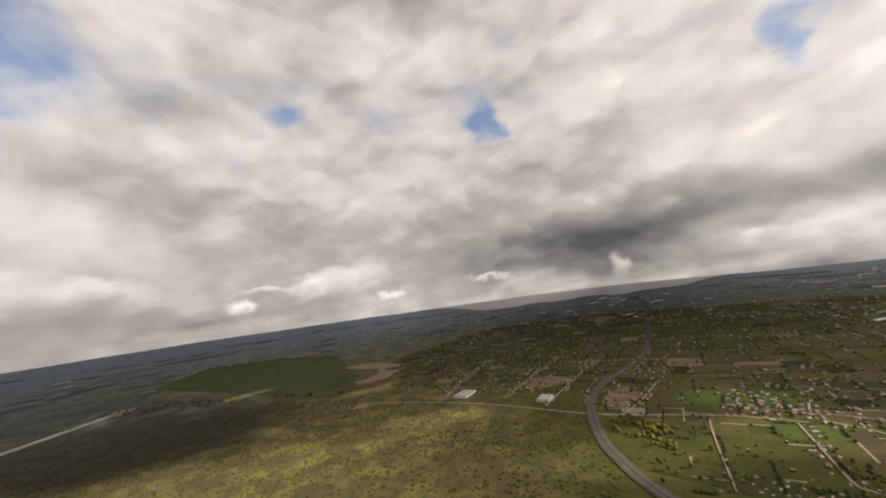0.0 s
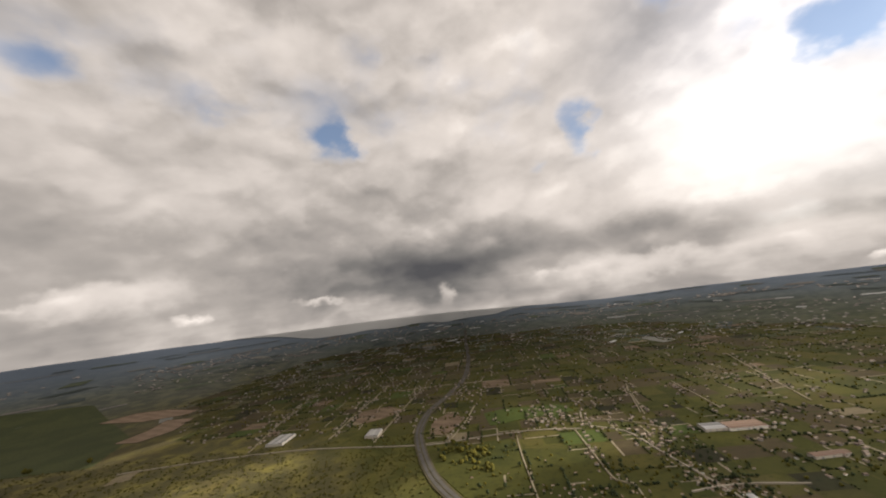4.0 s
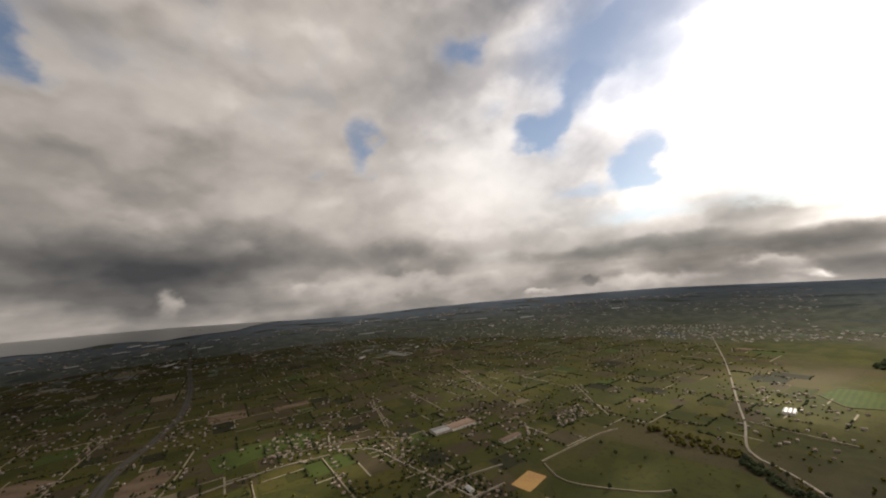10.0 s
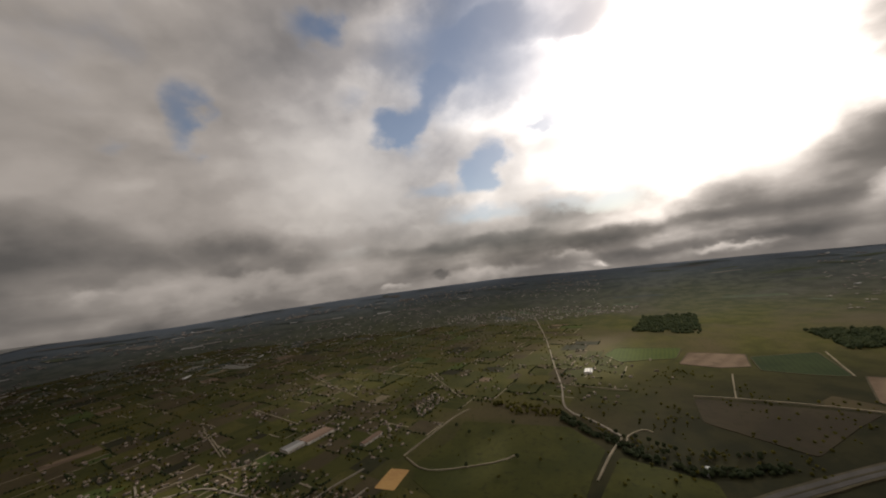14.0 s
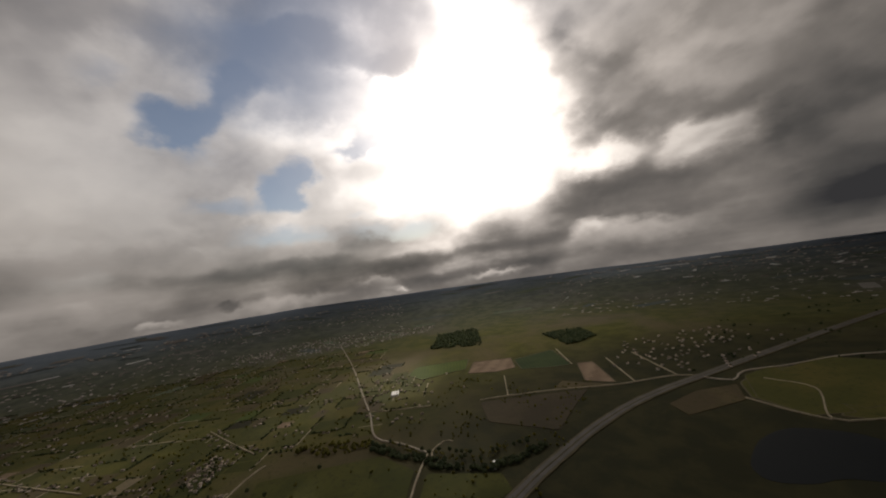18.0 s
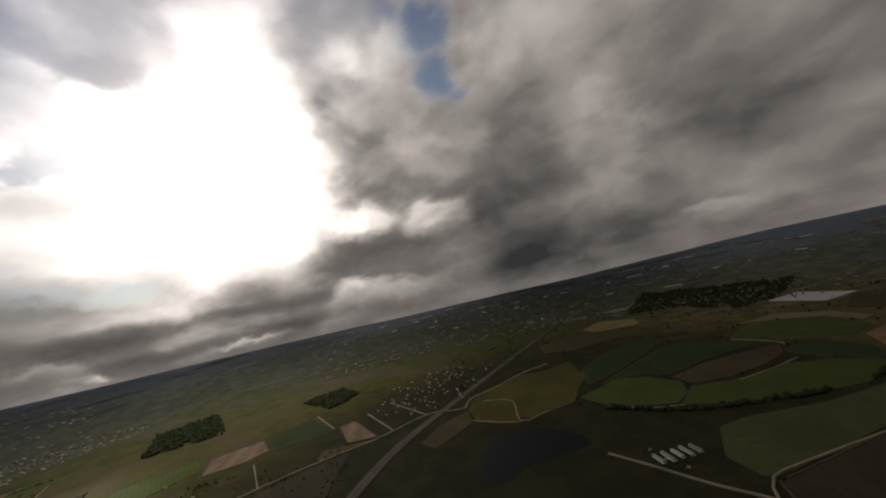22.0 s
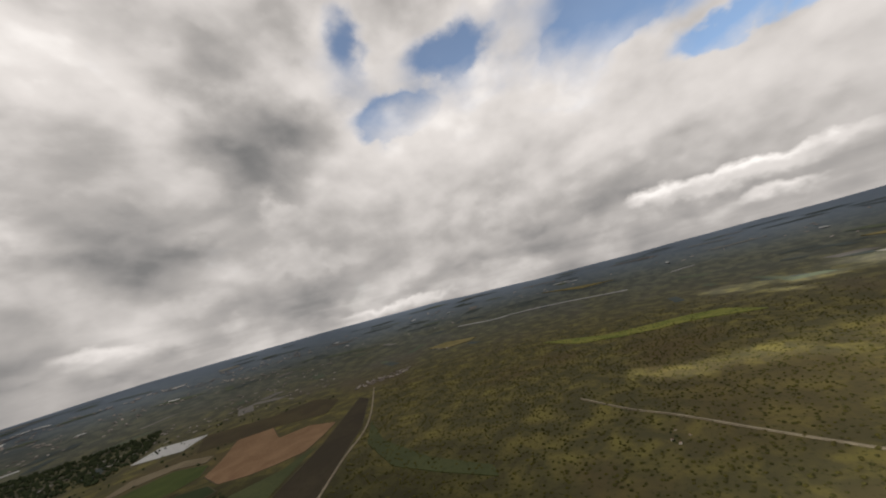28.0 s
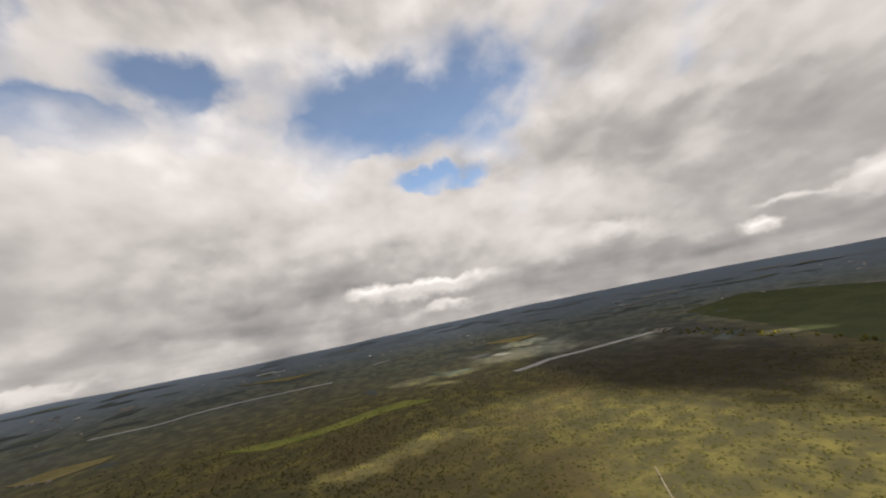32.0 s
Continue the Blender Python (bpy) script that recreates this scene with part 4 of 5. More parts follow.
lane("road_plain_lane", 3.6, [(1532, 286), (1352, 222), (1206, 166)], TRACK, "sandy unpaved lane between fields", 2.30)
lane("road_plain_lane", 3.6, [(1902, 1007), (1587, 752), (1338, 544)], TRACK, "sandy unpaved lane between fields", 2.32)
lane("road_plain_lane", 3.6, [(1347, 937), (1242, 798), (1148, 677)], TRACK, "sandy unpaved lane between fields", 2.34)
lane("road_plain_lane", 3.6, [(1195, 1015), (986, 817)], TRACK, "sandy unpaved lane between fields", 2.36)
lane("road_plain_lane", 3.6, [(1234, 1046), (979, 799)], TRACK, "sandy unpaved lane between fields", 2.38)
lane("road_plain_lane", 3.6, [(721, 1034), (811, 920), (897, 825), (925, 678)], TRACK, "sandy unpaved lane between fields", 2.40)
lane("road_meadow_track", 3.1, [(879, 311), (1065, 189), (1104, 144)], TRACK, "sandy unpaved lane between fields", 2.42)
lane("road_meadow_track", 2.6, [(869, 303), (806, 247), (805, 109), (824, 60)], TRACK, "sandy unpaved lane between fields", 2.44)
lane("road_estate_road", 3.9, [(1007, -449), (964, -525), (881, -643), (769, -775), (736, -830), (675, -938), (615, -964)], TRACK, "sandy unpaved lane between fields", 2.46)
lane("road_estate_road", 3.1, [(1124, -644), (963, -526)], TRACK, "sandy unpaved lane between fields", 2.48)
lane("road_estate_road", 3.6, [(1214, -1015), (1007, -874)], TRACK, "sandy unpaved lane between fields", 2.50)
lane("road_estate_road", 3.6, [(949, -995), (736, -830)], TRACK, "sandy unpaved lane between fields", 2.52)
lane("road_estate_road", 3.1, [(913, -1100), (669, -939)], TRACK, "sandy unpaved lane between fields", 2.54)
lane("road_estate_road", 3.1, [(1212, -171), (1151, -249), (1098, -324)], TRACK, "sandy unpaved lane between fields", 2.56)
lane("road_frontage_road", 4.4, [(613, -959), (546, -973), (551, -1058), (483, -1165), (409, -1308), (319, -1403)], STREET, "paved pale village road", 2.58)
lane("road_field_track", 3.1, [(496, -1022), (393, -1005), (332, -843), (265, -898)], TRACK, "sandy unpaved lane between fields", 2.60)
lane("road_field_track", 3.1, [(482, -867), (394, -841), (330, -836)], TRACK, "sandy unpaved lane between fields", 2.62)
lane("road_boundary_track", 5.3, [(-137, -491), (-189, -451), (-276, -502), (-390, -570), (-536, -648), (-754, -765), (-915, -839), (-1110, -973), (-1463, -1262)], TRACK, "sandy unpaved lane between fields", 2.64)
lane("road_field_track", 3.6, [(119, -655), (47, -607), (-32, -550), (-98, -513), (-184, -444)], TRACK, "sandy unpaved lane between fields", 2.66)
lane("road_field_track", 3.6, [(-101, -514), (-117, -570), (-192, -622), (-328, -705), (-395, -753)], TRACK, "sandy unpaved lane between fields", 2.68)
lane("road_field_track", 2.6, [(-404, -769), (-455, -717), (-494, -622)], TRACK, "sandy unpaved lane between fields", 2.70)
lane("road_field_track", 2.6, [(-66, -874), (15, -871), (107, -903)], TRACK, "sandy unpaved lane between fields", 2.72)
lane("road_field_track", 3.1, [(-338, -1433), (-432, -1334), (-428, -1284)], TRACK, "sandy unpaved lane between fields", 2.74)
lane("road_field_track", 2.6, [(-223, -1011), (-321, -1079), (-401, -1150)], TRACK, "sandy unpaved lane between fields", 2.76)
lane("road_dirt_road", 4.2, [(-1049, -116), (-956, 14), (-907, 112), (-827, 237), (-757, 352), (-714, 432), (-667, 506), (-640, 568), (-603, 625), (-576, 662), (-535, 703)], TRACK, "pale sandy dirt road through heath", 2.78)
lane("road_heath_path", 2.6, [(-708, 739), (-603, 670), (-574, 663)], TRACK, "sandy unpaved lane between fields", 2.80)


for ob, rim in EDGED:
    part("margin", strip(rim, 0, 3.4, 1.5, 0.5), VERGE, ob, "strip of pale dry grass along the field")
build_sea(-14, 47, 8800)


# ---- small parcels and far fields ----
rng = random.Random(7)


def parcels(name, label, mat, count, centre, reach, sizes, turns, keep):
    """Many small fields in one mesh, each a low slab."""
    bm = bmesh.new()
    made = 0
    for _ in range(count * 8):
        if made >= count:
            break
        r, a = reach[0] + (reach[1] - reach[0]) * rng.random() ** 1.3, rng.uniform(*centre)
        x, y = CX + r * math.sin(radians(a)), CY + r * math.cos(radians(a))
        if not keep(x, y, r, a):
            continue
        made += 1
        t = radians(rng.choice(turns) + rng.uniform(-8, 8))
        grow = 1 + max(0, r - 2500) / 2500
        w, d = rng.uniform(*sizes[0]) * grow, rng.uniform(*sizes[1]) * grow
        up = 0.30 + 0.12 * rng.random()
        c, s = math.cos(t), math.sin(t)
        nx, ny = max(1, int(w / 110)), max(1, int(d / 110))
        grid = []
        for i in range(nx + 1):
            col = []
            for j in range(ny + 1):
                u, v = w * (i / nx - 0.5), d * (j / ny - 0.5)
                col.append(bm.verts.new(place(x + u * c - v * s, y + u * s + v * c, up)))
            grid.append(col)
        for i in range(nx):
            for j in range(ny):
                bm.faces.new((grid[i][j], grid[i + 1][j], grid[i + 1][j + 1], grid[i][j + 1]))
    return tagged(new(name, mesh_of(name, bm, mat)), label, "fields", kind="stuff")


def off_heath(x, y, r, a):
    return r > 2400 or a < 110


FIELD_TURN = radians(57)


def split(u0, u1, v0, v1, out):
    """Cuts a block of land into plots, long ones across."""
    w, d = u1 - u0, v1 - v0
    r = math.hypot((u0 + u1) / 2 - 1400, (v0 + v1) / 2)
    most = 46 + 0.030 * math.hypot((u0 + u1) / 2, (v0 + v1) / 2)
    if max(w, d) < most * rng.uniform(0.8, 1.8) or min(w, d) < 16:
        out.append((u0, u1, v0, v1))
        return
    k = rng.uniform(0.33, 0.67)
    if w > d * rng.uniform(0.7, 1.5):
        m = u0 + w * k
        split(u0, m, v0, v1, out)
        split(m, u1, v0, v1, out)
    else:
        m = v0 + d * k
        split(u0, u1, v0, m, out)
        split(u0, u1, m, v1, out)


def turned(u, v):
    c, s = math.cos(FIELD_TURN), math.sin(FIELD_TURN)
    return CX + u * c - v * s, CY + u * s + v * c


PLAIN = [(-337, 1910), (-506, 2815), (422, 4233), (1754, 4109), (3027, 2411), (2811, 261), (2296, -526), (1262, -381), (1039, -89), (1158, 211), (863, 351), (681, 263), (568, 380), (370, 563), (429, 1236)]


def inside(p, poly):
    hit, n = False, len(poly)
    for i in range(n):
        (x0, y0), (x1, y1) = poly[i], poly[(i + 1) % n]
        if (y0 > p[1]) != (y1 > p[1]) and p[0] < (x1 - x0) * (p[1] - y0) / (y1 - y0) + x0:
            hit = not hit
    return hit


PLOTS = []
split(-500, 4400, -3600, 2600, PLOTS)
PLOTS = [q for q in PLOTS if inside(turned((q[0] + q[1]) / 2, (q[2] + q[3]) / 2), PLAIN)]
PLOT_MATS = ((DULL, 10, "dull green grass plots among houses"), (MEADOW, 7, "green paddocks among houses"), (FALLOW, 6, "brown fallow plots among houses"), (DAMP, 0.8, "dark rough plots among houses"), (SOIL, 0.3, "pale ploughed plots among houses"), (BRIGHT, 0.6, "bright green garden plots"), (SAND, 0.2, "pale sandy plots"), (None, 6, ""))
EDGES = []
OWN = [0]
sheets = [bmesh.new() for _ in PLOT_MATS]
for q in PLOTS:
    k = rng.choices(range(len(PLOT_MATS)), [m[1] for m in PLOT_MATS])[0]
    g = rng.uniform(1.5, 4.0)
    u0, u1, v0, v1 = q[0] + g, q[1] - g, q[2] + g, q[3] - g
    if PLOT_MATS[k][0] is not None:
        x, y = turned((u0 + u1) / 2, (v0 + v1) / 2)
        own = math.hypot(x - 650, y - 700) < 760 and OWN[0] < 290
        bm, up = bmesh.new() if own else sheets[k], 0.28 + 0.14 * rng.random()
        nu, nv = max(1, int((u1 - u0) / 110)), max(1, int((v1 - v0) / 110))
        grid = [[bm.verts.new(place(*turned(u0 + (u1 - u0) * i / nu, v0 + (v1 - v0) * j / nv), up)) for j in range(nv + 1)] for i in range(nu + 1)]
        for i in range(nu):
            for j in range(nv):
                bm.faces.new((grid[i][j], grid[i + 1][j], grid[i + 1][j + 1], grid[i][j + 1]))
        if own:
            OWN[0] += 1
            tagged(new("field_plot", mesh_of("field_plot", bm, PLOT_MATS[k][0])), PLOT_MATS[k][2].replace("plots", "plot").replace("paddocks", "paddock"), "field", kind="structure")
    EDGES.append((q, k))
for bm, (mat, _, label) in zip(sheets, PLOT_MATS):
    if mat is None:
        bm.free()
    else:
        tagged(new("garden_plots", mesh_of("garden_plots", bm, mat)), label, "fields", kind="stuff")
# narrow sandy lanes along some plot edges
bm = bmesh.new()
for (u0, u1, v0, v1), k in EDGES:
    if rng.random() < 0.30:
        a, c = ((u0, v0), (u1, v0)) if rng.random() < 0.5 else ((u0, v0), (u0, v1))
        du, dv = (0, 2.2) if a[1] == c[1] else (2.2, 0)
        n = max(1, int(math.dist(a, c) / 60))
        last = None
        for i in range(n + 1):
            u, v = a[0] + (c[0] - a[0]) * i / n, a[1] + (c[1] - a[1]) * i / n
            row = [bm.verts.new(place(*turned(u + s * du, v + s * dv), 1.2)) for s in (-1, 1)]
            if last:
                bm.faces.new((last[0], last[1], row[1], row[0]))
            last = row
bmesh.ops.recalc_face_normals(bm, faces=bm.faces[:])
tagged(new("plot_lanes", mesh_of("plot_lanes", bm, TRACK)), "narrow sandy lanes between garden plots", "lanes", kind="stuff")
FAR = ((HAZETAN, 60, "far bare fields across the plain"), (HAZEGREEN, 130, "far dull pastures across the plain"), (HAZEDARK, 150, "far dark woods across the plain"), (HAZEPALE, 26, "far pale stubble fields"))
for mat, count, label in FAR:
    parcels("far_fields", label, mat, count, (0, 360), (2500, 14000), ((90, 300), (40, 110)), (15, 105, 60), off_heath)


def glasshouses(count, centre, reach):
    """Far white plastic tunnels and sheds: long low barrels."""
    bm = bmesh.new()
    for _ in range(count):
        r, a = rng.uniform(*reach), radians(rng.uniform(*centre))
        x, y = CX + r * math.sin(a), CY + r * math.cos(a)
        t = rng.choice((0.3, 1.8)) + rng.uniform(-0.5, 0.5)
        w, d, h = rng.uniform(30, 90) * (1 + r / 7000), rng.uniform(12, 40), rng.uniform(4, 8)
        m = Matrix.Translation(place(x, y)) @ Matrix.Rotation(t, 4, "Z")
        n0 = len(bm.verts)
        ends = []
        for s in (-0.5, 0.5):
            ends.append([bm.verts.new((s * w, d / 2 * math.cos(math.pi * k / 5), h * math.sin(math.pi * k / 5) ** 0.7 if k not in (0, 5) else 0)) for k in range(6)])
        for k in range(5):
            bm.faces.new((ends[0][k], ends[1][k], ends[1][k + 1], ends[0][k + 1]))
        for e in ends:
            bm.faces.new(e)
        bm.verts.ensure_lookup_table()
        for v in bm.verts[n0:]:
            v.co = m @ v.co
    bmesh.ops.recalc_face_normals(bm, faces=bm.faces[:])
    return tagged(new("plastic_tunnels", mesh_of("plastic_tunnels", bm, PLASTIC)), "far pale plastic tunnels and shed roofs", "greenhouses", kind="stuff")


glasshouses(26, (0, 100), (2500, 7500))
glasshouses(34, (135, 205), (2900, 9000))
glasshouses(10, (215, 345), (5500, 11000))


# ---- houses ----
def box(bm, x0, x1, y0, y1, z0, z1):
    vs = [bm.verts.new((x, y, z)) for z in (z0, z1) for x, y in ((x0, y0), (x1, y0), (x1, y1), (x0, y1))]
    for f in ((3, 2, 1, 0), (4, 5, 6, 7), (0, 1, 5, 4), (1, 2, 6, 5), (2, 3, 7, 6), (3, 0, 4, 7)):
        bm.faces.new([vs[i] for i in f])


def gable(bm, w, d, z, rise, over=0.5, hip=0.0):
    """A pitched roof with eaves and thickness; hip draws in the ridge ends."""
    a, b = w / 2 + over, d / 2 + over
    for dz in (0.0,):
        lo = [bm.verts.new((x, y, z - 0.15)) for x, y in ((-a, -b), (a, -b), (a, b), (-a, b))]
        mi = [bm.verts.new((x, y, z + 0.1)) for x, y in ((-a, -b), (a, -b), (a, b), (-a, b))]
        r0, r1 = bm.verts.new((-a + hip, 0, z + rise)), bm.verts.new((a - hip, 0, z + rise))
        bm.faces.new(lo[::-1])
        for i in range(4):
            bm.faces.new((lo[i], lo[(i + 1) % 4], mi[(i + 1) % 4], mi[i]))
        bm.faces.new((mi[0], mi[1], r1, r0))
        bm.faces.new((mi[2], mi[3], r0, r1))
        bm.faces.new((mi[1], mi[2], r1))
        bm.faces.new((mi[3], mi[0], r0))


def house(kind, label, w, d, h, rise, hip, roof, annex):
    root = tagged(new(kind), label, "house", "houses of the plain")
    bm = bmesh.new()
    box(bm, -w / 2, w / 2, -d / 2, d / 2, -0.5, h)
    if annex:
        box(bm, w / 2 - 0.2, w / 2 + annex, -d / 2, d / 2 - 1.5, -0.5, h * 0.7)
    part("wall", bm, WALL, root)
    bm = bmesh.new()
    gable(bm, w, d, h, rise, 0.6, hip)
    part("roof", bm, roof, root)
    if annex:
        bm = bmesh.new()
        box(bm, w / 2, w / 2 + annex + 0.3, -d / 2 - 0.3, d / 2 - 1.2, h * 0.7, h * 0.7 + 0.25)
        part("annex_roof", bm, roof, root)
    bm = bmesh.new()
    box(bm, -w * 0.3, -w * 0.3 + 0.9, 0.8, 1.6, h, h + rise + 0.8)
    part("chimney", bm, WALL, root)
    return root


KINDS = [
    house("house", "white rendered house with a clay tile roof", 11.5, 8.5, 5.2, 2.0, 2.0, TILE, 3.5),
    house("house", "small white cottage with a clay tile roof", 9, 7, 3.3, 1.5, 0.0, TILE, 0),
    house("house", "two storey cream house with a hipped tile roof", 10.5, 9.5, 6.2, 1.9, 3.0, TILE, 0),
    house("house", "long low white house with a tile roof", 16, 6.5, 3.3, 1.4, 0.0, TILE, 0),
    house("shed", "grey sheet roofed shed beside houses", 13, 8, 3.8, 1.1, 0.0, GREYROOF, 0),
    house("warehouse", "large pale grey sheet roofed warehouse", 32, 18, 6.5, 2.0, 0.0, GREYROOF, 0),
]
USED = [False] * len(KINDS)
MADE = [0]
HOMES = []


def put_house(k, x, y, turn):
    p = place(x, y)
    m = Matrix.Translation(p) @ Matrix.Rotation(turn, 4, "Z") @ Matrix.Scale(0.66, 4)
    if USED[k]:
        copy_thing(KINDS[k], m)
    else:
        KINDS[k].matrix_basis = m
        USED[k] = True
    MADE[0] += 1


TILLED_BOX = [(min(q[0] for q in f), max(q[0] for q in f), min(q[1] for q in f), max(q[1] for q in f), f) for f in TILLED]


def on_tilled(p):
    return any(a <= p[0] <= b and c <= p[1] <= d and inside(p, f) for a, b, c, d, f in TILLED_BOX)


def spots(poly, count, gap, rows=None):
    """Random places in a polygon, at least gap apart, drawn towards rows that follow a turn."""
    xs, ys = [p[0] for p in poly], [p[1] for p in poly]
    out, grid = [], {}
    for _ in range(count * 30):
        if len(out) >= count:
            break
        p = (rng.uniform(min(xs), max(xs)), rng.uniform(min(ys), max(ys)))
        if rows is not None:
            c, s = math.cos(rows[0]), math.sin(rows[0])
            a, b = p[0] * c + p[1] * s, -p[0] * s + p[1] * c
            b = round(b / rows[1]) * rows[1] + rng.choice((-1, 1)) * rows[1] * 0.2 + rng.uniform(-8, 8)
            p = (a * c - b * s, a * s + b * c)
        if not inside(p, poly):
            continue
        cell = (int(p[0] // gap), int(p[1] // gap))
        if any((p[0] - q[0]) ** 2 + (p[1] - q[1]) ** 2 < gap * gap for i in (-1, 0, 1) for j in (-1, 0, 1) for q in grid.get((cell[0] + i, cell[1] + j), ())):
            continue
        if near_road(p) or on_tilled(p):
            continue
        grid.setdefault(cell, []).append(p)
        out.append(p)
    return out


ROAD_CELLS = set()
for ln in ROADS:
    for q in ln:
        ROAD_CELLS.add((int(q.x // 12), int(q.y // 12)))


def near_road(p):
    return (int(p[0] // 12), int(p[1] // 12)) in ROAD_CELLS


NEAREST = [(466, 283, 470), (550, 908, 170), (827, 500, 150), (-6, -641, 90), (-804, 110, 60), (701, -210, 240)]


def is_near(p):
    return any(math.hypot(p[0] - x, p[1] - y) < r for x, y, r in NEAREST)


def joined_house(bw, br, m, w, d, h, rise, hip):
    w, d, h = w * 0.68, d * 0.68, h * 0.8
    for bm, build in ((bw, lambda k: box(k, -w / 2, w / 2, -d / 2, d / 2, -1.0, h)), (br, lambda k: gable(k, w, d, h, rise, 0.6, hip))):
        n0 = len(bm.verts)
        build(bm)
        bm.verts.ensure_lookup_table()
        for v in bm.verts[n0:]:
            v.co = m @ v.co


def cluster(poly, count, turn, weights=(6, 7, 4, 3, 1.6, 0.06), gap=14.5, row=38.0):
    """Houses in rows: those that the camera passes near are things, the others are joined."""
    bw, br = bmesh.new(), bmesh.new()
    for p in spots(poly, count, gap, (radians(turn), row)):
        k = rng.choices(range(6), weights)[0]
        HOMES.append(p)
        a = radians(turn + rng.choice((0, 90)) + rng.uniform(-6, 6))
        if is_near(p) and MADE[0] < 300:
            put_house(k, p[0], p[1], a)
        else:
            m = Matrix.Translation(place(*p)) @ Matrix.Rotation(a, 4, "Z")
            joined_house(bw, br, m, rng.uniform(8, 16), rng.uniform(6.5, 9.5), rng.uniform(3.2, 6.2), rng.uniform(1.3, 2.1), rng.choice((0, 2.5)))
    if bw.verts:
        root = tagged(new("house_cluster"), "cluster of pale houses with clay tile roofs", "houses", kind="stuff")
        part("walls", bw, FARWALL, root)
        part("roofs", br, FARROOF, root)
    else:
        bw.free()
        br.free()


def far_houses(label, poly, count, turn, size=1.0):
    """Roofs too far off to be told apart, in one mesh."""
    bm = bmesh.new()
    for p in spots(poly, count, 20, (radians(turn), 55)):
        w, d, h = rng.uniform(8, 17) * size, rng.uniform(6, 10) * size, rng.uniform(3, 6) * size
        n0 = len(bm.verts)
        box(bm, -w / 2, w / 2, -d / 2, d / 2, -1.0, h)
        bm.verts.ensure_lookup_table()
        q = place(*p)
        m = Matrix.Translation(q) @ Matrix.Rotation(radians(turn + rng.uniform(-10, 10)), 4, "Z")
        for v in bm.verts[n0:]:
            v.co = m @ v.co
    return tagged(new("distant_houses", mesh_of("distant_houses", bm, FARHOUSE)), label, "houses", kind="stuff")


def greenhouse(x, y, turn, bays, width, length):
    root = tagged(new("greenhouse"), "white plastic multi-bay greenhouse beside ploughed fields", "greenhouse")
    for k in range(bays):
        bm = bmesh.new()
        ends = []
        for s in (0, 1):
            ends.append([bm.verts.new((k * width + width * (0.5 - 0.5 * math.cos(math.pi * j / 6)), s * length, (2.5 if j not in (0, 6) else 0) + 2.5 * math.sin(math.pi * j / 6))) for j in range(7)])
        for j in range(6):
            bm.faces.new((ends[0][j], ends[1][j], ends[1][j + 1], ends[0][j + 1]))
        bm.faces.new(ends[0])
        bm.faces.new(ends[1][::-1])
        part("bay", bm, PLASTIC, root)
    root.matrix_basis = lie(x, y, radians(turn))
    return root


greenhouse(-860, -2190, 35, 14, 14, 230)


def shed_block(name, label, x, y, turn, w, d, h, roof, bays=3):
    root = tagged(new(name), label, "building")
    bm = bmesh.new()
    box(bm, -w / 2, w / 2, -d / 2, d / 2, -0.5, h)
    part("wall", bm, WALL, root)
    for k in range(bays):
        bm = bmesh.new()
        gable(bm, w, d / bays, h + 0.05, 2.0, 0.25)
        bmesh.ops.translate(bm, verts=bm.verts[:], vec=(0, d * ((k + 0.5) / bays - 0.5), 0))
        part("roof", bm, roof, root)
    for k in range(3):
        bm = bmesh.new()
        box(bm, w * (0.3 * k - 0.3) - 2, w * (0.3 * k - 0.3) + 2, -d / 2 - 0.12, -d / 2, 0, min(4.2, h - 1))
        part("door", bm, GREYROOF, root, "grey sliding door")
    root.matrix_basis = lie(x, y, radians(turn))
    return root


shed_block("warehouse", "long white roofed warehouse beside the main road", 22, 1535, 57, 90, 60, 8, GREYROOF, 4)
shed_block("warehouse", "pale roofed warehouse at the motorway", 299, 1318, 57, 60, 45, 8, GREYROOF, 3)
shed_block("warehouse", "wide factory hall with a red brown roof", 1045, 582, -35, 85, 45, 7, TILE, 3)
shed_block("warehouse", "white roofed hall beside the red roofed factory", 990, 625, -35, 50, 40, 7, GREYROOF, 2)
shed_block("warehouse", "white factory sheds near the town road", 1304, -285, -25, 42, 26, 7, GREYROOF, 3)
shed_block("warehouse", "low school building with reddish roofs", 985, 411, -30, 70, 18, 6, TILE, 1)
for k in range(5):
    shed_block("farm_barn", "long low grey roofed barn of the lakeside farm", 32 - 17 * k, -628 - 9 * k, -62, 30 + 5 * (k % 2), 7, 3.6, GREYROOF, 1)


def tank(x, y, r, h):
    root = tagged(new("storage_tank"), "white domed storage tank in the pasture", "tank")
    for name, rows in (("shell", ((r, -0.5), (r, h))), ("dome", ((r, h), (r * 0.75, h + r * 0.22), (r * 0.3, h + r * 0.36)))):
        bm = bmesh.new()
        n = 20
        rings = [[bm.verts.new((q * math.cos(6.283 * i / n), q * math.sin(6.283 * i / n), z)) for i in range(n)] for q, z in rows]
        for a, c in zip(rings, rings[1:]):
            for i in range(n):
                bm.faces.new((a[i], a[(i + 1) % n], c[(i + 1) % n], c[i]))
        bm.faces.new(rings[-1])
        part(name, bm, PLASTIC, root)
    root.matrix_basis = Matrix.Translation(place(x, y))
    return root


tank(697, -264, 6, 5)
tank(684, -256, 5, 4)

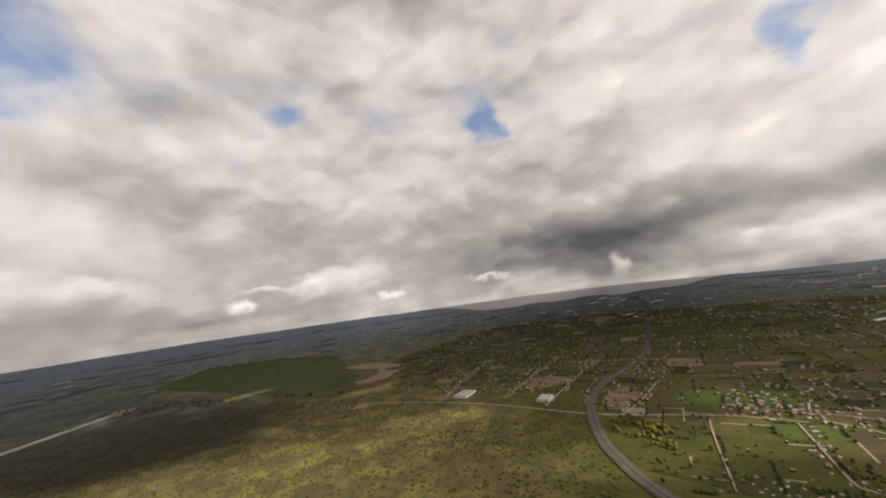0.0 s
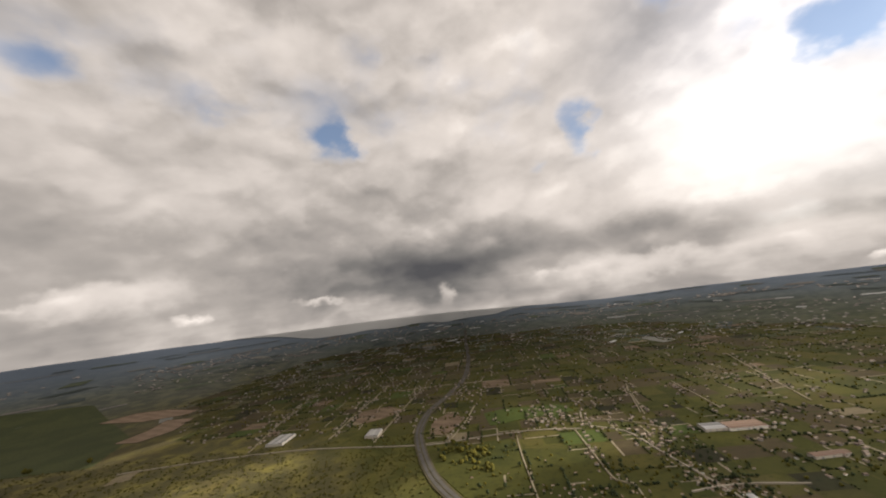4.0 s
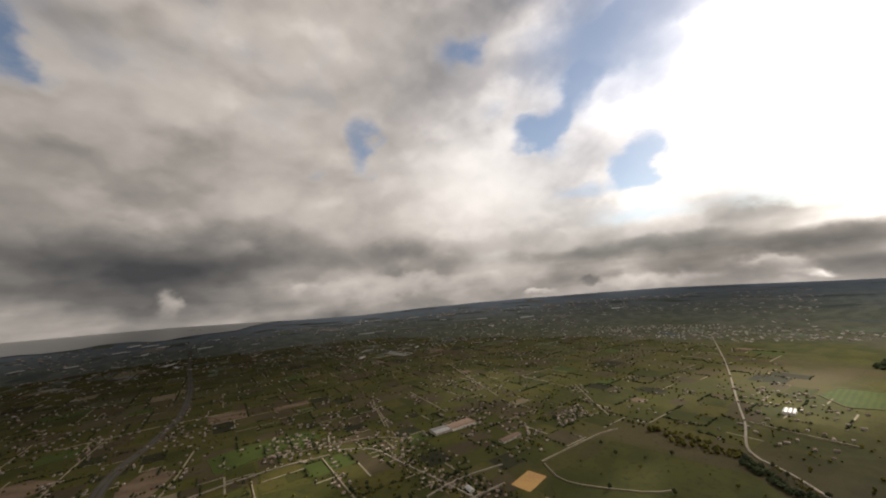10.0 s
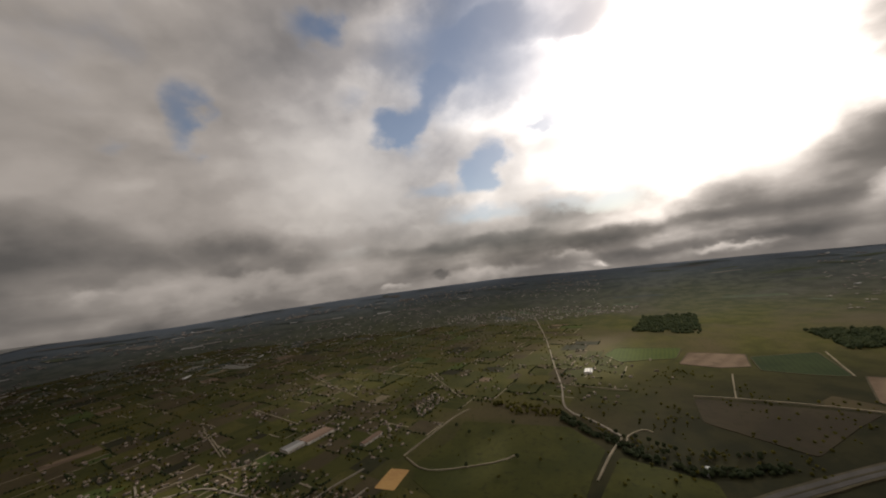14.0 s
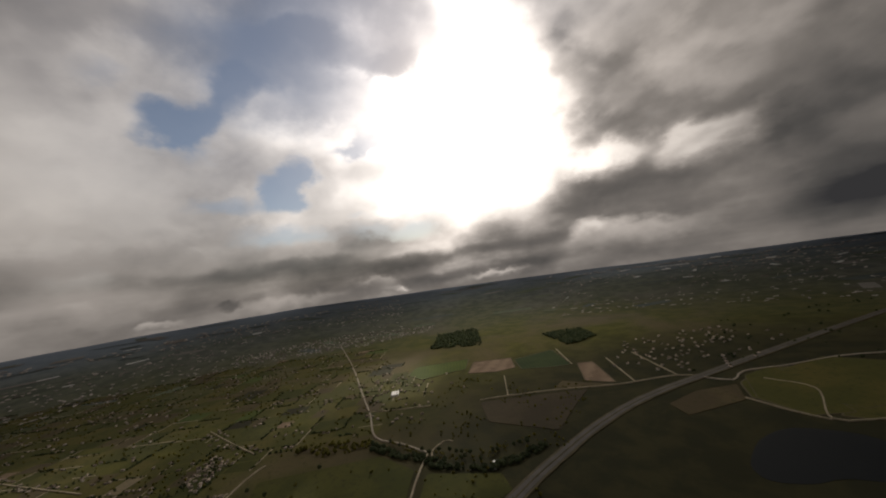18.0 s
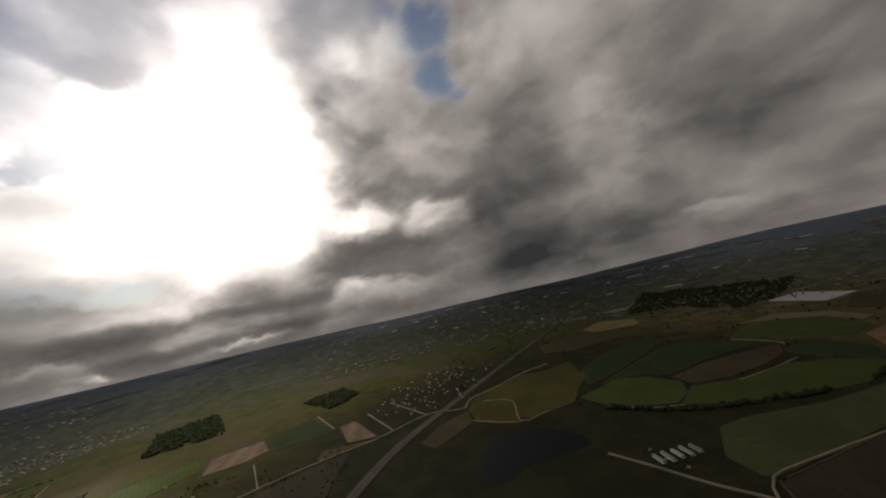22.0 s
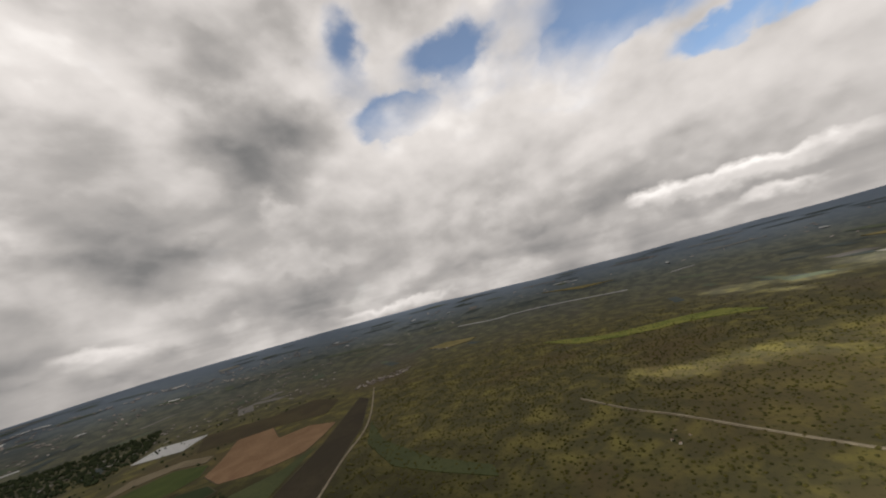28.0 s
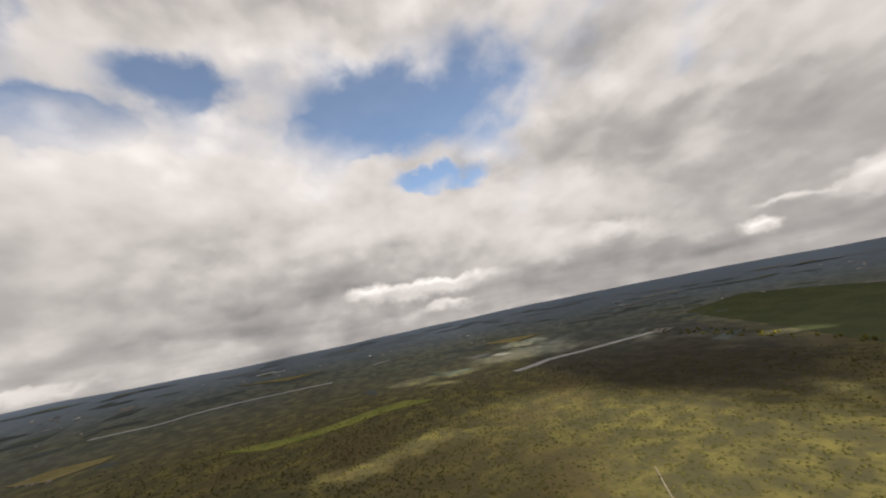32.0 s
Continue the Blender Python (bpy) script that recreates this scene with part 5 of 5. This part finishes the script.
def plot_houses():
    """Small houses set at the edges of the garden plots, along the lanes."""
    bw, br = bmesh.new(), bmesh.new()
    for (u0, u1, v0, v1), k in EDGES:
        u, v = (u0 + u1) / 2, (v0 + v1) / 2
        dense = 0.5 + 0.9 * noise.noise((u * 0.002, v * 0.002, 5.0))
        for _ in range(rng.choices((0, 1, 2, 3), (3, 3.2, 2.0 * dense + 0.3, 1.2 * dense + 0.15))[0]):
            a = rng.uniform(u0, u1)
            c = rng.choice((v0 + 9, v1 - 9))
            p = turned(a, c)
            if near_road(p):
                continue
            turn = FIELD_TURN + rng.choice((0, math.pi / 2)) + rng.uniform(-0.1, 0.1)
            HOMES.append(p)
            if is_near(p) and MADE[0] < 120:
                put_house(rng.choice((0, 1, 1, 3)), p[0], p[1], turn)
            else:
                joined_house(bw, br, Matrix.Translation(place(*p)) @ Matrix.Rotation(turn, 4, "Z"), rng.uniform(7, 14), rng.uniform(6, 8.5), rng.uniform(3.0, 5.0), rng.uniform(1.2, 1.8), rng.choice((0, 2.5)))
    root = tagged(new("plot_houses"), "small pale houses with tile roofs at plot edges", "houses", kind="stuff")
    part("walls", bw, FARWALL, root)
    part("roofs", br, FARROOF, root)


plot_houses()


def ribbon(line, share, things):
    """Houses facing a lane on both sides."""
    bw, br = bmesh.new(), bmesh.new()
    for i in range(1, len(line) - 1):
        d = (line[i + 1] - line[i - 1]).normalized()
        for s in (-1, 1):
            if rng.random() > share * (0.5 + 0.9 * noise.noise((line[i].x * 0.006, line[i].y * 0.006, s * 3.0))):
                continue
            off = rng.uniform(11, 17) * s
            p = (line[i].x - d.y * off, line[i].y + d.x * off)
            a = math.atan2(d.y, d.x) + rng.choice((0, 0, math.pi / 2)) + rng.uniform(-0.1, 0.1)
            HOMES.append(p)
            if things and is_near(p) and MADE[0] < 190:
                put_house(rng.choice((0, 1, 1, 2, 3, 4)), p[0], p[1], a)
            else:
                joined_house(bw, br, Matrix.Translation(place(*p)) @ Matrix.Rotation(a, 4, "Z"), rng.uniform(8, 15), rng.uniform(6.5, 9), rng.uniform(3.2, 5.6), rng.uniform(1.3, 1.9), rng.choice((0, 2.5)))
    if bw.verts:
        root = tagged(new("roadside_houses"), "row of pale tile roofed houses facing a lane", "houses", kind="stuff")
        part("walls", bw, FARWALL, root)
        part("roofs", br, FARROOF, root)


for ob, line in LANES:
    if ob.name.startswith(("road_row", "road_village", "road_cross", "road_back", "road_plain", "road_junction", "road_pitch")):
        ribbon(line, 0.85, True)

def specks(label, count, centre, reach, mat):
    """Single far roofs and sheds, each a small gabled block."""
    bw = bmesh.new()
    for _ in range(count):
        r, a = reach[0] + (reach[1] - reach[0]) * rng.random() ** 1.4, radians(rng.uniform(*centre))
        x, y = CX + r * math.sin(a), CY + r * math.cos(a)
        if noise.noise((x * 0.0007, y * 0.0007, 2.0)) < -0.12:
            continue
        m = lie(x, y, rng.uniform(0, 3.1))
        n0 = len(bw.verts)
        gable(bw, rng.uniform(7, 22) * (1 + r / 9000), rng.uniform(6, 10) * (1 + r / 9000), rng.uniform(3, 6), 2.0)
        bw.verts.ensure_lookup_table()
        for v in bw.verts[n0:]:
            v.co = m @ v.co
    return tagged(new("distant_roofs", mesh_of("distant_roofs", bw, mat)), label, "roofs", kind="stuff")


specks("far scattered roofs across the northern plain", 2300, (-15, 112), (2700, 8000), FARHOUSE)
specks("far scattered roofs across the southern plain", 1500, (135, 222), (2500, 8500), FARHOUSE)
specks("few far roofs beyond the western woods", 120, (222, 345), (4500, 10000), FARHOUSE)

cluster([(-113, 1759), (30, 2469), (867, 2685), (1111, 2490), (701, 1914), (131, 1568)], 140, 57)
cluster([(640, 1553), (786, 1695), (900, 1522), (728, 1307)], 28, 57)
cluster([(736, 1032), (1250, 1321), (1288, 1225), (1010, 866), (837, 859)], 42, 57)
cluster([(827, 689), (791, 549), (735, 365), (668, 226), (622, 203), (629, 276), (683, 410), (727, 554)], 130, -35)
cluster([(482, 279), (627, 294), (578, 209), (466, 254)], 55, -35)
cluster([(905, 866), (965, 770), (845, 463), (666, 291), (722, 506)], 55, -35)
cluster([(648, 971), (827, 1133), (899, 1032), (738, 884)], 40, -20)
cluster([(466, 693), (495, 718), (563, 612), (503, 513)], 30, -20)
cluster([(1057, 614), (1262, 649), (1247, 458), (1082, 339), (910, 365), (909, 450)], 60, -20)
cluster([(1189, 327), (1287, 262), (1210, 224), (1091, 292)], 40, -20)
cluster([(1105, -116), (1569, -238), (1526, -435), (1510, -613), (1143, -483), (1016, -257)], 50, -20)
cluster([(954, 1817), (1944, 2635), (2939, 2203), (2199, 451), (1706, 379), (1240, 492), (1059, 698), (1462, 1367)], 244, 40)
cluster([(-369, 1868), (-362, 2719), (440, 3472), (891, 2494), (564, 1628), (342, 1357)], 105, 40)
cluster([(843, -880), (1036, -1206), (889, -1568), (758, -1609), (686, -1204), (689, -935)], 60, -20)
cluster([(866, -1063), (932, -1316), (590, -1634), (561, -1175), (615, -957)], 40, -20)
cluster([(78, -639), (17, -690), (-39, -665), (-4, -585)], 4, -30)
cluster([(-805, 78), (-870, 89), (-856, 130), (-758, 122)], 4, -30)
far_houses("small clay roofed village at the wood edge", [(-1467, -1413), (-1602, -1453), (-1699, -1369), (-1858, -1285), (-1719, -1228), (-1583, -1316)], 70, -40)
far_houses("scattered pale houses far across the plain", [(-2337, -1411), (-2485, -1457), (-2392, -1264), (-2221, -1210)], 12, -40)
far_houses("dense clay roofed town at the foot of the ridge", [(2896, 272), (3351, 214), (3262, -507), (2626, -1192), (2387, -968), (2460, -420)], 420, 15)
far_houses("scattered pale houses far across the plain", [(1088, 5671), (1999, 5687), (2907, 2842), (3187, 817), (2546, 681), (2086, 2088)], 200, 15)
far_houses("scattered pale houses far across the plain", [(2114, -3028), (2594, -5457), (-965, -7016), (-601, -4620), (1014, -3329)], 160, 15)
for k, done in enumerate(USED):
    if not done:
        put_house(k, 690 + 30 * k, 430 - 14 * k, 0.5)


# ---- trees ----
def clump(seed, mesh_rows):
    """The shape of one uneven crown: a squashed ball with dents."""
    r = random.Random(seed)
    vs, fs = [], []
    rings = ((0.15, 0.35), (0.45, 0.95), (0.75, 0.85), (0.97, 0.35))
    n = 7
    for z, w in rings:
        for i in range(n):
            a = 2 * math.pi * (i + r.uniform(-0.25, 0.25)) / n
            k = w * r.uniform(0.72, 1.25)
            vs.append((0.5 * k * math.cos(a), 0.5 * k * math.sin(a), z * r.uniform(0.88, 1.12)))
    for k in range(3):
        for i in range(n):
            fs.append((k * n + i, k * n + (i + 1) % n, (k + 1) * n + (i + 1) % n, (k + 1) * n + i))
    fs.append(tuple(3 * n + i for i in range(n)))
    fs.append(tuple(n - 1 - i for i in range(n)))
    return vs, fs


SHAPES = [clump(s, 4) for s in range(8)]


def thin(points, scale=0.006, level=0.0, seed=0.0):
    """Keeps the places where a broad noise is high, so that trees stand in drifts."""
    return [p for p in points if noise.noise((p[0] * scale, p[1] * scale, seed)) + 0.5 * noise.noise((p[0] * scale * 4, p[1] * scale * 4, seed)) + rng.uniform(-0.25, 0.25) > level]


def tree(label, size, mat):
    """A tree of its own: tapered trunk with limbs, and a crown of several uneven clumps."""
    root = tagged(new("tree"), label, "tree", "trees of the farmland")
    bm = bmesh.new()
    n = 6
    rows = [[bm.verts.new((r * math.cos(6.283 * i / n), r * math.sin(6.283 * i / n), z)) for i in range(n)] for r, z in ((0.05 * size, -0.4), (0.035 * size, 0.2 * size), (0.02 * size, 0.5 * size))]
    for a, c in zip(rows, rows[1:]):
        for i in range(n):
            bm.faces.new((a[i], a[(i + 1) % n], c[(i + 1) % n], c[i]))
    for k in range(3):
        a = 2.1 * k + 0.4
        tip = Vector((0.25 * size * math.cos(a), 0.25 * size * math.sin(a), 0.55 * size))
        side = Vector((-math.sin(a), math.cos(a), 0)) * 0.012 * size
        base = Vector((0, 0, 0.25 * size))
        v = [bm.verts.new(p) for p in (base - side, base + side, base + Vector((0, 0, 0.03 * size)), tip)]
        bm.faces.new((v[0], v[1], v[3]))
        bm.faces.new((v[1], v[2], v[3]))
        bm.faces.new((v[2], v[0], v[3]))
    part("trunk", bm, BARK, root)
    bm = bmesh.new()
    for k in range(9):
        vs, fs = SHAPES[rng.randrange(8)]
        a, d = rng.uniform(0, 6.28), size * 0.3 * math.sqrt(rng.random())
        o = Vector((d * math.cos(a), d * math.sin(a), size * (0.3 + 0.35 * rng.random())))
        w = size * rng.uniform(0.32, 0.5)
        new_vs = [bm.verts.new(o + Vector(p) * w) for p in vs]
        for f in fs:
            bm.faces.new([new_vs[i] for i in f])
    part("crown", bm, mat, root)
    return root


def plant(kinds, points):
    """Sets trees of their own on the places, each kind's first tree where the first place is."""
    for i, p in enumerate(points):
        m = Matrix.Translation(place(*p)) @ Matrix.Rotation(rng.uniform(0, 6.28), 4, "Z")
        if i < len(kinds):
            kinds[i].matrix_basis = m
        else:
            copy_thing(kinds[i % len(kinds)], m)


def wood(name, label, points, size, mat, flat=0.8):
    """Many crowns in one mesh."""
    verts, faces = [], []
    for x, y in points:
        vs, fs = SHAPES[rng.randrange(8)]
        w = size * rng.uniform(0.55, 1.35)
        h = w * flat * rng.uniform(0.8, 1.25)
        a = rng.uniform(0, 6.28)
        c, s = math.cos(a) * w, math.sin(a) * w
        p = place(x, y)
        n0 = len(verts)
        verts += [(p.x + vx * c - vy * s, p.y + vx * s + vy * c, p.z - 0.1 * h + vz * h * 1.1) for vx, vy, vz in vs]
        faces += [tuple(i + n0 for i in f) for f in fs]
    me = bpy.data.meshes.new(name)
    me.from_pydata(verts, [], faces)
    me.materials.append(mat)
    return tagged(new(name, me), label, "trees", kind="stuff")


wood("tree_line", "dense line of dark trees along the stream", spots([(1000, -100), (963, -82), (885, -112), (820, -150), (760, -170), (702, -240), (690, -300), (682, -390), (664, -390), (668, -300), (684, -232), (745, -200), (812, -180), (885, -134), (963, -108)], 170, 6), 11, PINE)
wood("tree_line", "dense line of dark trees along the stream", spots([(115, -884), (-10, -842), (-95, -837), (-189, -850), (-314, -880), (-436, -940), (-545, -1022), (-535, -1034), (-430, -954), (-312, -896), (-189, -866), (-95, -850), (-10, -855), (112, -900)], 150, 6), 11, PINE)
wood("pine_wood", "dark block of pine wood", thin(spots([(-63, -2327), (-300, -3300), (-997, -2790), (-1109, -2774), (-796, -2195), (-574, -1992), (-344, -2310)], 1500, 7), 0.014, -0.22), 15, PINE)
wood("pine_wood", "dark block of pine wood", thin(spots([(1829, -706), (2153, -941), (2064, -1176), (1619, -910)], 660, 7), 0.014, -0.22), 15, PINE)
wood("pine_wood", "dark block of pine wood", thin(spots([(1476, -1207), (1377, -1376), (1207, -1282), (1192, -1087)], 660, 7), 0.014, -0.22), 15, PINE)
wood("copse", "loose copse of trees", spots([(1150, 95), (1036, -97), (967, -103), (1035, 27)], 40, 7), 11, LEAF)
wood("orchard", "scattered olive trees in a paddock", spots([(379, 970), (461, 1075), (525, 933), (443, 817)], 60, 7), 11, LEAF)
wood("hedgerow", "dark line of trees bounding the pasture", spots([(-2327, 2351), (-2138, 2268), (-535, 1922), (-550, 1868), (-969, 2086), (-1772, 2375)], 60, 7), 14, LEAF)

HEATH = [(-162, -350), (-562, -643), (-1126, -943), (-1731, -1427), (-2420, -1320), (-2541, 1186), (-886, 2005), (-502, 1814), (409, 1214), (296, 758), (269, 465), (-150, 210), (-150, -195)]
wood("heath_trees", "open woodland of small rounded evergreen trees on heath", [p for p in thin(spots(HEATH, 24000, 6.5), 0.005, -0.5) if rng.random() < (2500 - math.hypot(p[0] - CX, p[1] - CY)) / 1100], 6.5, HEATHLEAF, 0.42)
wood("farmland_trees", "scattered garden and hedge trees among houses", thin(spots(PLAIN, 12000, 7), 0.01, 0.0), 6, LEAF)
near_homes = [(x + rng.choice((-1, 1)) * rng.uniform(6, 13), y + rng.choice((-1, 1)) * rng.uniform(6, 13)) for x, y in HOMES for _ in range(rng.choice((0, 1, 2, 3)))]
wood("garden_trees", "small dark garden trees beside the houses", near_homes, 5, PINE)
hedge = []
for (u0, u1, v0, v1), k in EDGES:
    if rng.random() < 0.5:
        a, c = ((u0, v0), (u1, v0)) if rng.random() < 0.6 else ((u0, v0), (u0, v1))
        for i in range(int(math.dist(a, c) / 7)):
            if rng.random() < 0.75:
                f = i * 7 / math.dist(a, c)
                hedge.append(turned(a[0] + (c[0] - a[0]) * f + rng.uniform(-1.5, 1.5), a[1] + (c[1] - a[1]) * f + rng.uniform(-1.5, 1.5)))
wood("hedges", "dark hedges and tree rows between garden plots", [p for p in hedge if not near_road(p)], 6.5, PINE, 0.7)
EAST = [(313, 463), (432, 446), (673, -5), (1001, -153), (1253, -535), (821, -779), (559, -257), (362, 255)]
wood("pasture_shrubs", "low dark shrubs along pasture margins", thin(spots(EAST, 900, 9), 0.008, 0.15), 6, LEAF)
SOUTH = [(409, -784), (77, -963), (-624, -1077), (-1456, -1515), (-1331, -2337), (18, -2785), (589, -2220), (911, -1619)]
wood("field_edge_trees", "dark trees scattered along field edges", thin(spots(SOUTH, 1500, 10), 0.012, 0.3), 9, PINE)
TREE_KINDS = [tree("rounded evergreen tree on the farmland", 9, LEAF), tree("tall dark pine like tree among houses", 12, PINE), tree("small olive tree in a paddock", 6, LEAF)]
plant(TREE_KINDS, spots([(414, 1164), (637, 1004), (497, 698), (407, 585), (348, 712)], 45, 14) + spots([(477, 245), (753, 345), (881, 558), (621, 697), (476, 520)], 60, 16) + spots([(855, 274), (1076, 193), (927, -66), (723, -43), (696, 151)], 14, 40) + spots([(992, -118), (861, -176), (764, -261), (721, -376), (702, -366), (726, -246), (816, -156)], 60, 9))
